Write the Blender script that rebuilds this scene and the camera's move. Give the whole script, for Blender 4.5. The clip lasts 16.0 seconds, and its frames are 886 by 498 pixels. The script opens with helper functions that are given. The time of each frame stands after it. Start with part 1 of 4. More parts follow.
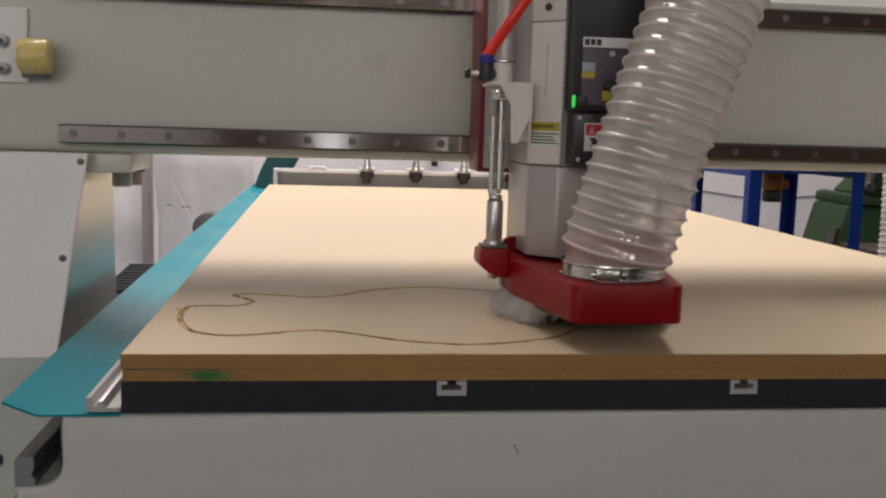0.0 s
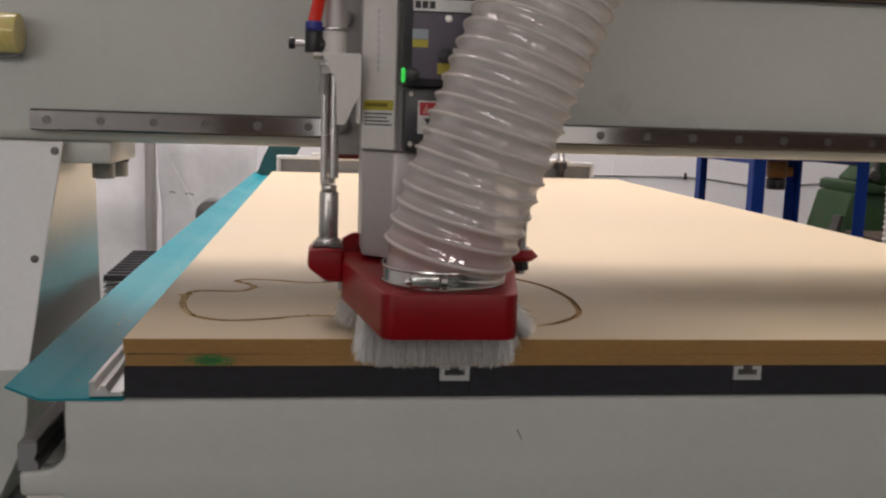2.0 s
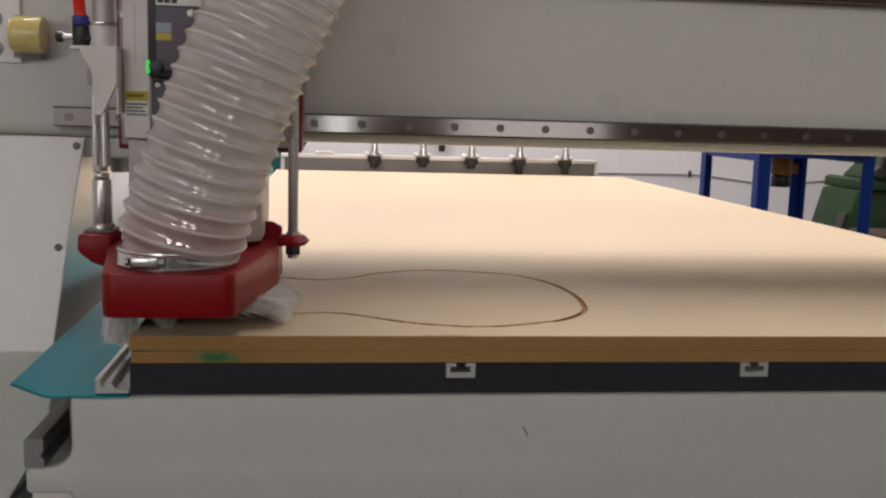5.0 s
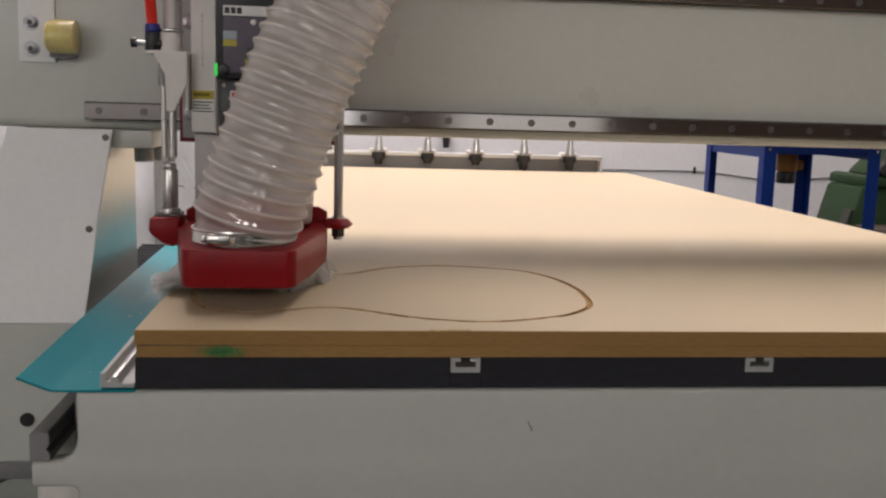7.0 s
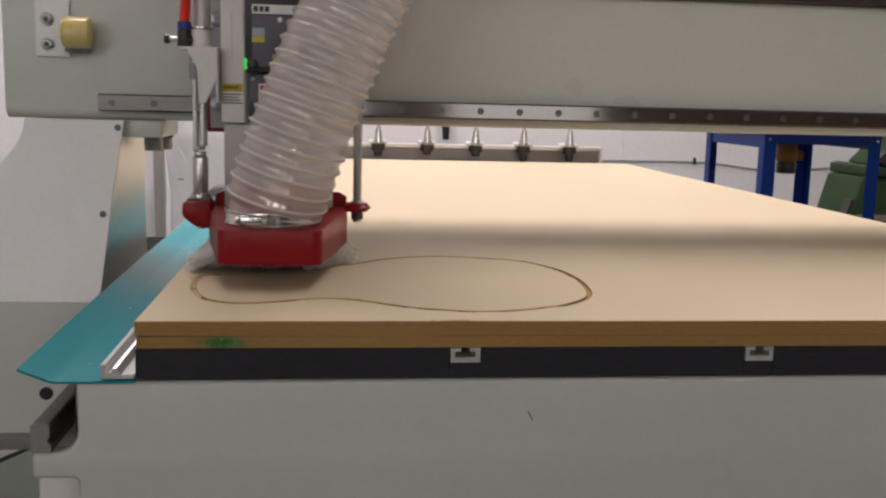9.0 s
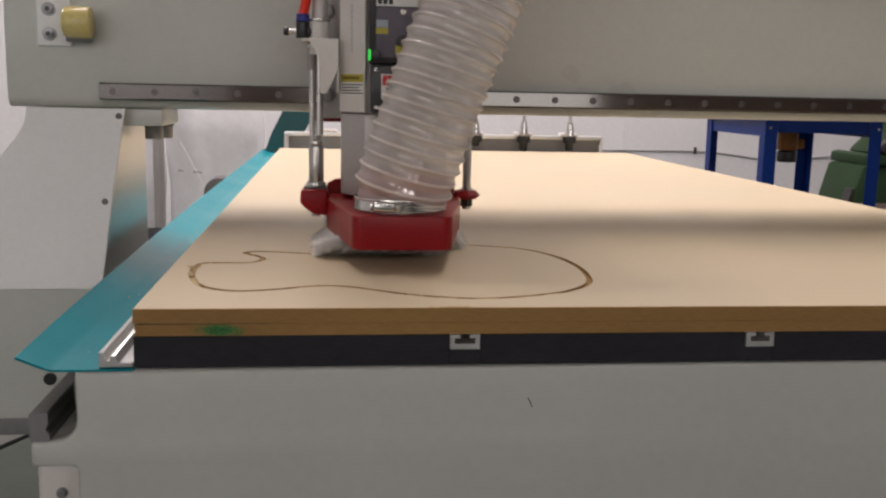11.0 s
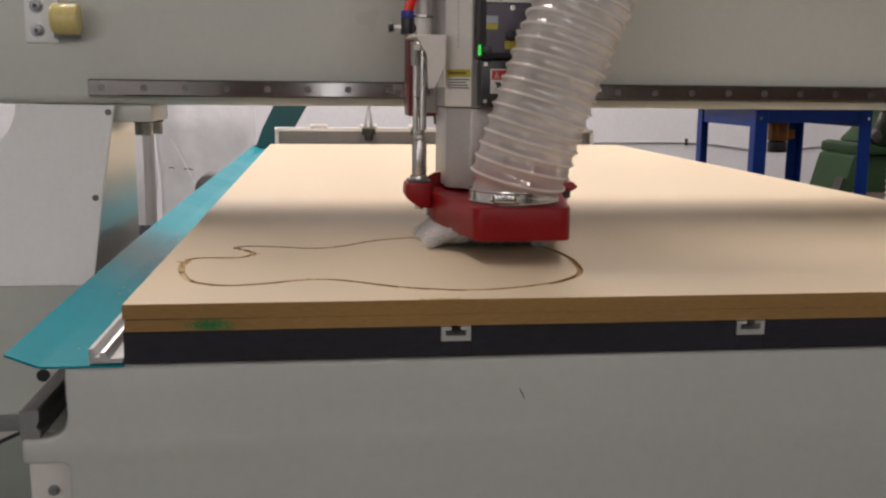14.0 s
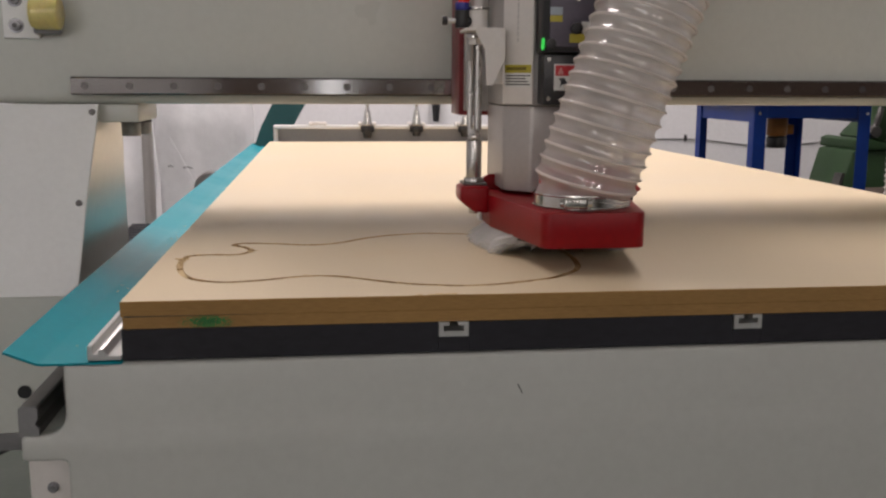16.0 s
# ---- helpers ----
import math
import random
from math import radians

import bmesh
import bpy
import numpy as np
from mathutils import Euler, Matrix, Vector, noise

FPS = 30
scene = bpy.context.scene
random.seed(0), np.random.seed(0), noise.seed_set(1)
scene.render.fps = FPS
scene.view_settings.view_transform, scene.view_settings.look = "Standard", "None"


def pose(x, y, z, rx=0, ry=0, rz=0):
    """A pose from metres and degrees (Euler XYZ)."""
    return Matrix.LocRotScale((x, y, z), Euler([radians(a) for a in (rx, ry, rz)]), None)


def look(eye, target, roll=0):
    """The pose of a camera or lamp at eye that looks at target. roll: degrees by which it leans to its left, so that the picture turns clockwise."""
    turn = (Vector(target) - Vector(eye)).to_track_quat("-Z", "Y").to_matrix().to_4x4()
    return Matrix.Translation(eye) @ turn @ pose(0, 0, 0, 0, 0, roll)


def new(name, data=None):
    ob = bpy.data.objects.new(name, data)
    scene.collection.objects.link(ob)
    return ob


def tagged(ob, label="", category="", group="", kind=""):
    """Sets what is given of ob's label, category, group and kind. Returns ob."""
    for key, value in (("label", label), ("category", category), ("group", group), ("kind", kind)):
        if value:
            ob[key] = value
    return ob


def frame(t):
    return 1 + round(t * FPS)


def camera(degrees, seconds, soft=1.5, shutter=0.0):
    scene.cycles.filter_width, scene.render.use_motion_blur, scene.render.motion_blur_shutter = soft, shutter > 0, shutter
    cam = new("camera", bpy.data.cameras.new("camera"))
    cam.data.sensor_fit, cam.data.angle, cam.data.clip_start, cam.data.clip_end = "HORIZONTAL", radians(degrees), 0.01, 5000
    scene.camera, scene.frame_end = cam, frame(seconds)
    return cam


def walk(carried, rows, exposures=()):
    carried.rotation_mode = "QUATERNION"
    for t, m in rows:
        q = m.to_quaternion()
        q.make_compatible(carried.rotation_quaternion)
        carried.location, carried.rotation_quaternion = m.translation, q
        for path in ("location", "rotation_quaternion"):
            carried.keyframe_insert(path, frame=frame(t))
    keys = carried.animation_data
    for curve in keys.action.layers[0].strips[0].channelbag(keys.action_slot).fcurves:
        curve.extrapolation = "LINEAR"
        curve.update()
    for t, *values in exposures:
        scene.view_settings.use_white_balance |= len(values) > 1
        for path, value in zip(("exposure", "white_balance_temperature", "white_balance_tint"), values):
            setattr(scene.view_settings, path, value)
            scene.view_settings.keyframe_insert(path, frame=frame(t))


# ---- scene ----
cam = camera(49.69, 16.0, soft=2.3, shutter=0.4)
# seconds, eye, pitch, roll, yaw
PATH = [
    (0, 0.1836, -0.8936, 1.1183, -7.35, -1.71, -7.04),
    (0.5, 0.1843, -0.8924, 1.1161, -7.52, -1.69, -7.20),
    (1, 0.1846, -0.8929, 1.1144, -7.57, -1.74, -6.77),
    (1.5, 0.1835, -0.8912, 1.1146, -7.82, -1.70, -6.71),
    (2, 0.1839, -0.8910, 1.1149, -8.07, -1.76, -6.85),
    (2.5, 0.1840, -0.8921, 1.1144, -7.91, -1.74, -6.61),
    (3, 0.1836, -0.8908, 1.1137, -8.05, -1.77, -6.51),
    (3.5, 0.1842, -0.8890, 1.1124, -7.99, -1.75, -6.64),
    (4, 0.1838, -0.8892, 1.1132, -8.07, -1.63, -6.62),
    (6.5, 0.1809, -0.8894, 1.1130, -8.30, -1.75, -6.59),
    (7, 0.1815, -0.8891, 1.1115, -8.40, -1.69, -6.38),
    (7.5, 0.1818, -0.8886, 1.1103, -8.51, -1.58, -6.18),
    (8, 0.1814, -0.8886, 1.1109, -8.60, -1.49, -6.19),
    (8.5, 0.1823, -0.8882, 1.1102, -8.73, -1.50, -6.29),
    (9, 0.1823, -0.8889, 1.1095, -8.87, -1.44, -6.40),
    (9.5, 0.1826, -0.8868, 1.1073, -9.12, -1.53, -6.48),
    (12, 0.1853, -0.8857, 1.1038, -9.41, -0.93, -6.43),
    (12.5, 0.1853, -0.8864, 1.1037, -9.39, -0.93, -6.59),
    (13, 0.1861, -0.8860, 1.1025, -9.42, -0.79, -6.62),
    (13.5, 0.1872, -0.8862, 1.1024, -9.53, -0.69, -6.66),
    (14, 0.1877, -0.8854, 1.1011, -9.68, -0.58, -6.91),
    (14.5, 0.1882, -0.8856, 1.1002, -9.64, -0.55, -7.03),
    (15, 0.1889, -0.8869, 1.1008, -9.92, -0.45, -7.24),
    (15.5, 0.1885, -0.8876, 1.1010, -9.98, -0.36, -7.31),
    (16, 0.1902, -0.8871, 1.0995, -9.83, -0.30, -6.95),
]
walk(cam, [(t, pose(x, y, z, 90 + pitch, roll, yaw)) for t, x, y, z, pitch, roll, yaw in PATH],
     exposures=[(0, -0.05), (2, 0.0), (4, 0.05), (7, 0.03), (12, 0.01), (16, 0.0)])

# seconds, x of the spindle's axis, y of the gantry's rail
CUT = [
    (0, 0.4866, 0.4051),
    (0.5, 0.4565, 0.3222),
    (1, 0.3959, 0.2730),
    (1.5, 0.3426, 0.2616),
    (2, 0.2881, 0.2743),
    (2.5, 0.2508, 0.2963),
    (3, 0.2057, 0.3297),
    (3.5, 0.1625, 0.3302),
    (4, 0.1036, 0.3116),
    (4.2, 0.0900, 0.3115),
    (4.6, 0.0620, 0.3240),
    (5.0, 0.0430, 0.3480),
    (5.5, 0.0300, 0.3880),
    (6.0, 0.0260, 0.4380),
    (6.3, 0.0340, 0.4695),
    (6.5, 0.0498, 0.4701),
    (7, 0.0872, 0.4726),
    (7.5, 0.1011, 0.5027),
    (8, 0.0840, 0.5243),
    (8.5, 0.0755, 0.5476),
    (9, 0.1131, 0.5558),
    (9.5, 0.1640, 0.5357),
    (10, 0.2030, 0.5310),
    (10.5, 0.2340, 0.5590),
    (11, 0.2620, 0.5770),
    (11.5, 0.2890, 0.5910),
    (12, 0.3135, 0.5995),
    (12.5, 0.3367, 0.6061),
    (13, 0.3637, 0.6007),
    (13.5, 0.3935, 0.5951),
    (14, 0.4130, 0.5856),
    (14.5, 0.4375, 0.5654),
    (15, 0.4545, 0.5444),
    (15.5, 0.4672, 0.5212),
    (16, 0.4772, 0.4995),
]

# ---- world and lights ----
world = bpy.data.worlds.new("world")
scene.world = world
world.use_nodes = True
world.node_tree.nodes["Background"].inputs[0].default_value = (0.9, 0.95, 1.0, 1)
world.node_tree.nodes["Background"].inputs[1].default_value = 0.05
scene.view_settings.exposure = 0.0


def area_light(name, m, wide, high, watts, colour):
    lamp = bpy.data.lights.new(name, "AREA")
    lamp.shape, lamp.size, lamp.size_y = "RECTANGLE", wide, high
    lamp.energy, lamp.color = watts, colour
    new(name, lamp).matrix_world = m


# rows of fluorescent tubes that run along the bed: x, y, z, length, watts, width
LAMPS = [(-0.55, 2.85, 4.2, 4.1, 146, 1.30), (1.58, 2.85, 4.2, 4.1, 54, 0.14), (1.98, 2.85, 4.2, 4.1, 54, 0.14)]
for x, y, z, length, watts, wide in LAMPS:
    area_light("tube_light", pose(x, y, z), wide, length, watts, (1.0, 0.880, 0.868))

# added fill, at three unseen high south panes and a broad unseen west pane
for x in (-1.4, 0.9, 3.2):
    area_light("window_light", look((x, -7.12, 3.2), (x, 0.0, 2.9)), 1.2, 1.0, 20, (1.0, 0.865, 0.80))
area_light("window_light", look((-4.12, -5.4, 1.7), (0.0, -1.0, 1.5)), 3.0, 2.4, 32, (1.0, 0.885, 0.84))


# ---- materials ----
def node(nt, kind, **sets):
    n = nt.nodes.new(kind)
    for key, value in sets.items():
        n.inputs[key.replace("_", " ")].default_value = value
    return n


def material(name, colour, rough=0.5, metal=0.0, vary=0.12, scale=6.0, fine=120.0, bump=0.05, stain=None, stain_at=0.62,
             stretch=(1, 1, 1), coat=0.0, rough_vary=0.15, specular=0.5, per_piece=0.0):
    """A surface with broad and fine variation of its colour and gloss, and a fine relief."""
    m = bpy.data.materials.new(name)
    m.use_nodes = True
    nt = m.node_tree
    link = nt.links.new
    p = nt.nodes["Principled BSDF"]
    co = nt.nodes.new("ShaderNodeTexCoord")
    mp = nt.nodes.new("ShaderNodeMapping")
    mp.inputs["Scale"].default_value = stretch
    link(co.outputs["Object"], mp.inputs["Vector"])
    broad = node(nt, "ShaderNodeTexNoise", Scale=scale, Detail=4.0, Roughness=0.55)
    small = node(nt, "ShaderNodeTexNoise", Scale=fine, Detail=3.0, Roughness=0.6)
    link(mp.outputs[0], broad.inputs["Vector"])
    link(mp.outputs[0], small.inputs["Vector"])
    mixed = node(nt, "ShaderNodeMath")
    mixed.operation = "ADD"
    link(broad.outputs["Fac"], mixed.inputs[0])
    link(small.outputs["Fac"], mixed.inputs[1])
    ramp = nt.nodes.new("ShaderNodeMapRange")
    ramp.inputs["From Min"].default_value, ramp.inputs["From Max"].default_value = 0.7, 1.3
    ramp.inputs["To Min"].default_value, ramp.inputs["To Max"].default_value = 1 - vary, 1 + vary
    link(mixed.outputs[0], ramp.inputs["Value"])
    value = ramp.outputs[0]
    if per_piece:
        info = nt.nodes.new("ShaderNodeObjectInfo")
        r2 = nt.nodes.new("ShaderNodeMapRange")
        r2.inputs["To Min"].default_value, r2.inputs["To Max"].default_value = 1 - per_piece, 1 + per_piece
        link(info.outputs["Random"], r2.inputs["Value"])
        mul = node(nt, "ShaderNodeMath")
        mul.operation = "MULTIPLY"
        link(value, mul.inputs[0])
        link(r2.outputs[0], mul.inputs[1])
        value = mul.outputs[0]
    tone = nt.nodes.new("ShaderNodeVectorMath")
    tone.operation = "SCALE"
    tone.inputs[0].default_value = colour
    link(value, tone.inputs["Scale"])
    out = tone.outputs[0]
    if stain:
        spots = node(nt, "ShaderNodeTexNoise", Scale=scale * 2.3, Detail=6.0, Roughness=0.7)
        link(mp.outputs[0], spots.inputs["Vector"])
        cut = nt.nodes.new("ShaderNodeMapRange")
        cut.inputs["From Min"].default_value, cut.inputs["From Max"].default_value = stain_at, stain_at + 0.14
        cut.inputs["To Max"].default_value = 0.7
        link(spots.outputs["Fac"], cut.inputs["Value"])
        mx = nt.nodes.new("ShaderNodeMix")
        mx.data_type = "RGBA"
        link(cut.outputs[0], mx.inputs["Factor"])
        link(out, mx.inputs[6])
        mx.inputs[7].default_value = (*stain, 1)
        out = mx.outputs[2]
    link(out, p.inputs["Base Color"])
    rr = nt.nodes.new("ShaderNodeMapRange")
    rr.inputs["From Min"].default_value, rr.inputs["From Max"].default_value = 0.3, 0.7
    rr.inputs["To Min"].default_value = max(0.02, rough - rough_vary * rough)
    rr.inputs["To Max"].default_value = min(1.0, rough + rough_vary * rough)
    link(broad.outputs["Fac"], rr.inputs["Value"])
    link(rr.outputs[0], p.inputs["Roughness"])
    p.inputs["Metallic"].default_value = metal
    p.inputs["Specular IOR Level"].default_value = specular
    p.inputs["Coat Weight"].default_value = coat
    p.inputs["Coat Roughness"].default_value = 0.12
    if bump:
        b = nt.nodes.new("ShaderNodeBump")
        b.inputs["Strength"].default_value = bump
        b.inputs["Distance"].default_value = 0.002
        link(mixed.outputs[0], b.inputs["Height"])
        link(b.outputs[0], p.inputs["Normal"])
    return m


def clear_plastic(name, colour, clear, rough, shine=0.09):
    """Thin milky plastic film: part clear, part glossy and light-scattering."""
    m = bpy.data.materials.new(name)
    m.use_nodes = True
    nt = m.node_tree
    link = nt.links.new
    p = nt.nodes["Principled BSDF"]
    p.inputs["Base Color"].default_value = (*colour, 1)
    p.inputs["Roughness"].default_value = rough
    through_film = node(nt, "ShaderNodeBsdfTransparent")
    scatter = node(nt, "ShaderNodeBsdfTranslucent")
    scatter.inputs["Color"].default_value = (*colour, 1)
    half = nt.nodes.new("ShaderNodeMixShader")
    half.inputs[0].default_value = 0.42
    link(p.outputs[0], half.inputs[1])
    link(scatter.outputs[0], half.inputs[2])
    mix = nt.nodes.new("ShaderNodeMixShader")
    noise_tex = node(nt, "ShaderNodeTexNoise", Scale=14.0, Detail=4.0)
    co = nt.nodes.new("ShaderNodeTexCoord")
    link(co.outputs["Object"], noise_tex.inputs["Vector"])
    rng = nt.nodes.new("ShaderNodeMapRange")
    rng.inputs["From Min"].default_value, rng.inputs["From Max"].default_value = 0.3, 0.7
    rng.inputs["To Min"].default_value, rng.inputs["To Max"].default_value = clear - 0.08, clear + 0.08
    link(noise_tex.outputs["Fac"], rng.inputs["Value"])
    link(rng.outputs[0], mix.inputs[0])
    link(half.outputs[0], mix.inputs[1])
    link(through_film.outputs[0], mix.inputs[2])
    gloss = node(nt, "ShaderNodeBsdfGlossy", Roughness=0.05)
    skin = nt.nodes.new("ShaderNodeMixShader")
    skin.inputs[0].default_value = shine
    link(mix.outputs[0], skin.inputs[1])
    link(gloss.outputs[0], skin.inputs[2])
    link(skin.outputs[0], nt.nodes["Material Output"].inputs["Surface"])
    return m


def soft_plastic(name, colour):
    """Cloudy moulded plastic that lets some light in."""
    m = material(name, colour, 0.22, vary=0.10, scale=35, fine=160, bump=0.03, coat=0.2)
    p = m.node_tree.nodes["Principled BSDF"]
    p.inputs["Subsurface Weight"].default_value = 0.6
    p.inputs["Subsurface Radius"].default_value = (0.02, 0.015, 0.005)
    return m


def glowing(name, colour, strength):
    m = bpy.data.materials.new(name)
    m.use_nodes = True
    p = m.node_tree.nodes["Principled BSDF"]
    p.inputs["Base Color"].default_value = (*colour, 1)
    p.inputs["Emission Color"].default_value = (*colour, 1)
    p.inputs["Emission Strength"].default_value = strength
    return m


M = dict(
    cream=material("cream_paint", (0.616, 0.634, 0.586), 0.30, vary=0.03, scale=3, fine=90, bump=0.03, coat=0.2, stain=(0.48, 0.46, 0.42), stain_at=0.72),
    white=material("white_plate", (0.715, 0.685, 0.650), 0.42, vary=0.04, scale=4, bump=0.05),
    plate=material("pale_grey_paint", (0.90, 0.91, 0.90), 0.45, vary=0.03, scale=4, bump=0.05),
    brushed=material("brushed_steel", (0.74, 0.73, 0.70), 0.36, metal=0.75, vary=0.04, scale=5, fine=60, bump=0.0),
    bedcream=material("bed_cream_paint", (0.540, 0.552, 0.518), 0.34, vary=0.035, scale=3, fine=90, bump=0.03, coat=0.15, stain=(0.45, 0.43, 0.39), stain_at=0.72),
    mdf=material("mdf_face", (0.560, 0.464, 0.312), 0.54, vary=0.07, scale=3.2, fine=420, bump=0.10, stain=(0.575, 0.455, 0.290), stain_at=0.60, specular=0.36),
    mdf_edge=material("mdf_edge", (0.345, 0.202, 0.074), 0.80, vary=0.16, scale=9, fine=260, stretch=(0.35, 1, 2.2), bump=0.35, stain=(0.20, 0.11, 0.04), stain_at=0.60, specular=0.2),
    groove=material("burnt_groove", (0.36, 0.225, 0.100), 0.9, vary=0.5, scale=7, fine=300, bump=0.4, stain=(0.58, 0.44, 0.25), stain_at=0.50, specular=0.1),
    dust=material("mdf_dust", (0.56, 0.42, 0.24), 0.95, vary=0.25, scale=60, fine=600, bump=0.5, specular=0.1),
    phenolic=material("dark_phenolic", (0.021, 0.0208, 0.026), 0.6, vary=0.3, scale=7, fine=150, stretch=(0.4, 1, 1), bump=0.12, stain=(0.04, 0.04, 0.044), stain_at=0.60, specular=0.3),
    alu=material("aluminium", (0.72, 0.72, 0.71), 0.35, metal=0.75, vary=0.07, scale=12, fine=180, bump=0.04),
    steel=material("ground_steel", (0.50, 0.475, 0.455), 0.09, metal=1.0, vary=0.06, scale=3, fine=60, stretch=(1, 1, 12), bump=0.0, rough_vary=0.35),
    rodsteel=material("drawn_steel_rod", (0.50, 0.485, 0.465), 0.25, metal=0.9, vary=0.05, scale=9, fine=60, bump=0.0),
    railbolt=material("dark_bolt_steel", (0.15, 0.140, 0.135), 0.32, metal=0.95, vary=0.15, scale=30, bump=0.0),
    boltgrey=material("rail_bolt_steel", (0.15, 0.14, 0.135), 0.4, metal=0.7, vary=0.15, scale=30, bump=0.0),
    zinc=material("zinc_plated_steel", (0.30, 0.30, 0.31), 0.36, metal=0.9, vary=0.12, scale=60, bump=0.03),
    zincgrey=material("grey_zinc", (0.42, 0.42, 0.41), 0.35, metal=0.2, vary=0.10, scale=30, bump=0.02),
    chrome=material("bright_steel", (0.62, 0.61, 0.58), 0.18, metal=1.0, vary=0.08, scale=20, fine=160, bump=0.02),
    dark=material("blackened_steel", (0.05, 0.048, 0.046), 0.45, metal=0.5, vary=0.25, scale=20, bump=0.06),
    black=material("black_plastic", (0.018, 0.018, 0.020), 0.38, vary=0.25, scale=15, bump=0.05),
    panel=material("violet_grey_panel", (0.085, 0.072, 0.100), 0.35, vary=0.12, scale=10, bump=0.03),
    red=material("red_paint", (0.235, 0.0020, 0.006), 0.36, vary=0.10, scale=8, fine=160, bump=0.04, coat=0.0, specular=0.26, stain=(0.19, 0.008, 0.010), stain_at=0.68),
    redport=material("red_moulded_port", (0.38, 0.004, 0.012), 0.5, vary=0.10, scale=8, bump=0.04),
    deepred=material("dark_red_paint", (0.17, 0.008, 0.014), 0.38, vary=0.12, scale=8, bump=0.05),
    grey=material("grey_paint", (0.36, 0.35, 0.34), 0.40, vary=0.07, scale=6, bump=0.05),
    spindle=material("cast_aluminium", (0.465, 0.440, 0.425), 0.42, metal=0.35, vary=0.06, scale=8, fine=200, bump=0.05),
    teal=material("teal_paint", (0.003, 0.230, 0.280), 0.42, vary=0.06, scale=5, fine=140, bump=0.02, specular=0.20, stain=(0.012, 0.24, 0.28), stain_at=0.66),
    darkteal=material("dark_teal_paint", (0.004, 0.075, 0.078), 0.4, vary=0.10, scale=6, bump=0.05),
    yellow=soft_plastic("yellow_rubber", (0.74, 0.64, 0.26)),
    labely=material("yellow_label", (0.45, 0.38, 0.04), 0.5, vary=0.06, scale=40, bump=0.0),
    labelw=material("white_label", (0.72, 0.72, 0.70), 0.5, vary=0.05, scale=40, bump=0.0),
    labelr=material("red_label", (0.48, 0.02, 0.03), 0.5, vary=0.06, scale=40, bump=0.0),
    ink=material("label_ink", (0.03, 0.03, 0.035), 0.6, vary=0.05, bump=0.0),
    redtube=material("red_air_tube", (0.85, 0.030, 0.014), 0.25, vary=0.05, scale=20, bump=0.0, coat=0.4),
    bluecap=material("blue_collar", (0.025, 0.03, 0.25), 0.4, vary=0.08, bump=0.02),
    wall=material("white_wall", (0.74, 0.74, 0.755), 0.75, vary=0.05, scale=1.5, fine=40, bump=0.15, stain=(0.60, 0.58, 0.57), stain_at=0.66),
    brownwall=material("brown_boards", (0.16, 0.115, 0.095), 0.7, vary=0.2, scale=2, stretch=(6, 1, 1), bump=0.2),
    daylight=glowing("daylight_pane", (0.95, 0.96, 1.0), 2.0),
    doorday=glowing("hazy_daylight_pane", (0.97, 0.95, 0.93), 0.45),
    ceiling=material("ceiling_board", (0.62, 0.61, 0.59), 0.85, vary=0.05, scale=2, bump=0.1),
    floor=material("green_floor_paint", (0.024, 0.036, 0.024), 0.55, vary=0.18, scale=2.5, fine=60, bump=0.15, stain=(0.038, 0.046, 0.036), stain_at=0.60),
    blue=material("blue_paint", (0.001, 0.026, 0.185), 0.42, vary=0.12, scale=6, bump=0.06, specular=0.25),
    orange=material("orange_housing", (0.27, 0.095, 0.010), 0.5, vary=0.10, scale=14, bump=0.05),
    green=material("green_machine_paint", (0.015, 0.038, 0.013), 0.55, vary=0.16, scale=8, bump=0.08, specular=0.25, stain=(0.032, 0.055, 0.028), stain_at=0.62),
    wood=material("crate_wood", (0.045, 0.030, 0.021), 0.6, vary=0.2, scale=6, stretch=(1, 8, 1), bump=0.1),
    sack=material("white_sack", (0.82, 0.82, 0.835), 0.36, vary=0.05, scale=7, fine=22, bump=0.9, coat=0.25),
    greyplastic=material("grey_plastic", (0.22, 0.22, 0.225), 0.5, vary=0.12, scale=10, bump=0.06),
    bristle=clear_plastic("translucent_bristle", (0.95, 0.94, 0.92), 0.68, 0.5, 0.02),
    # darker, nearly opaque copy of the bristle, for shade beneath the shoe
    shadebristle=clear_plastic("shade_blocking_bristle", (0.46, 0.42, 0.39), 0.10, 0.6, 0.02),
    hose=clear_plastic("clear_hose_film", (0.80, 0.765, 0.73), 0.42, 0.35, 0.17),
    rib=clear_plastic("hose_spiral", (0.90, 0.865, 0.83), 0.12, 0.26, 0.035),
    led=glowing("green_lamp", (0.05, 0.72, 0.10), 0.55),
    tube=glowing("fluorescent_tube", (1.0, 0.97, 0.92), 3.0),
)


# ---- mesh helpers ----
def box(bm, x0, x1, y0, y1, z0, z1, bevel=0.0, seg=2):
    made = bmesh.ops.create_cube(bm, size=1.0)
    vs = made["verts"]
    bmesh.ops.transform(bm, matrix=Matrix.Translation(((x0 + x1) / 2, (y0 + y1) / 2, (z0 + z1) / 2)) @ Matrix.Diagonal((abs(x1 - x0), abs(y1 - y0), abs(z1 - z0), 1)), verts=vs)
    if bevel:
        es = list({e for v in vs for e in v.link_edges})
        bmesh.ops.bevel(bm, geom=es, offset=bevel, segments=seg, affect="EDGES", profile=0.5)
    return bm


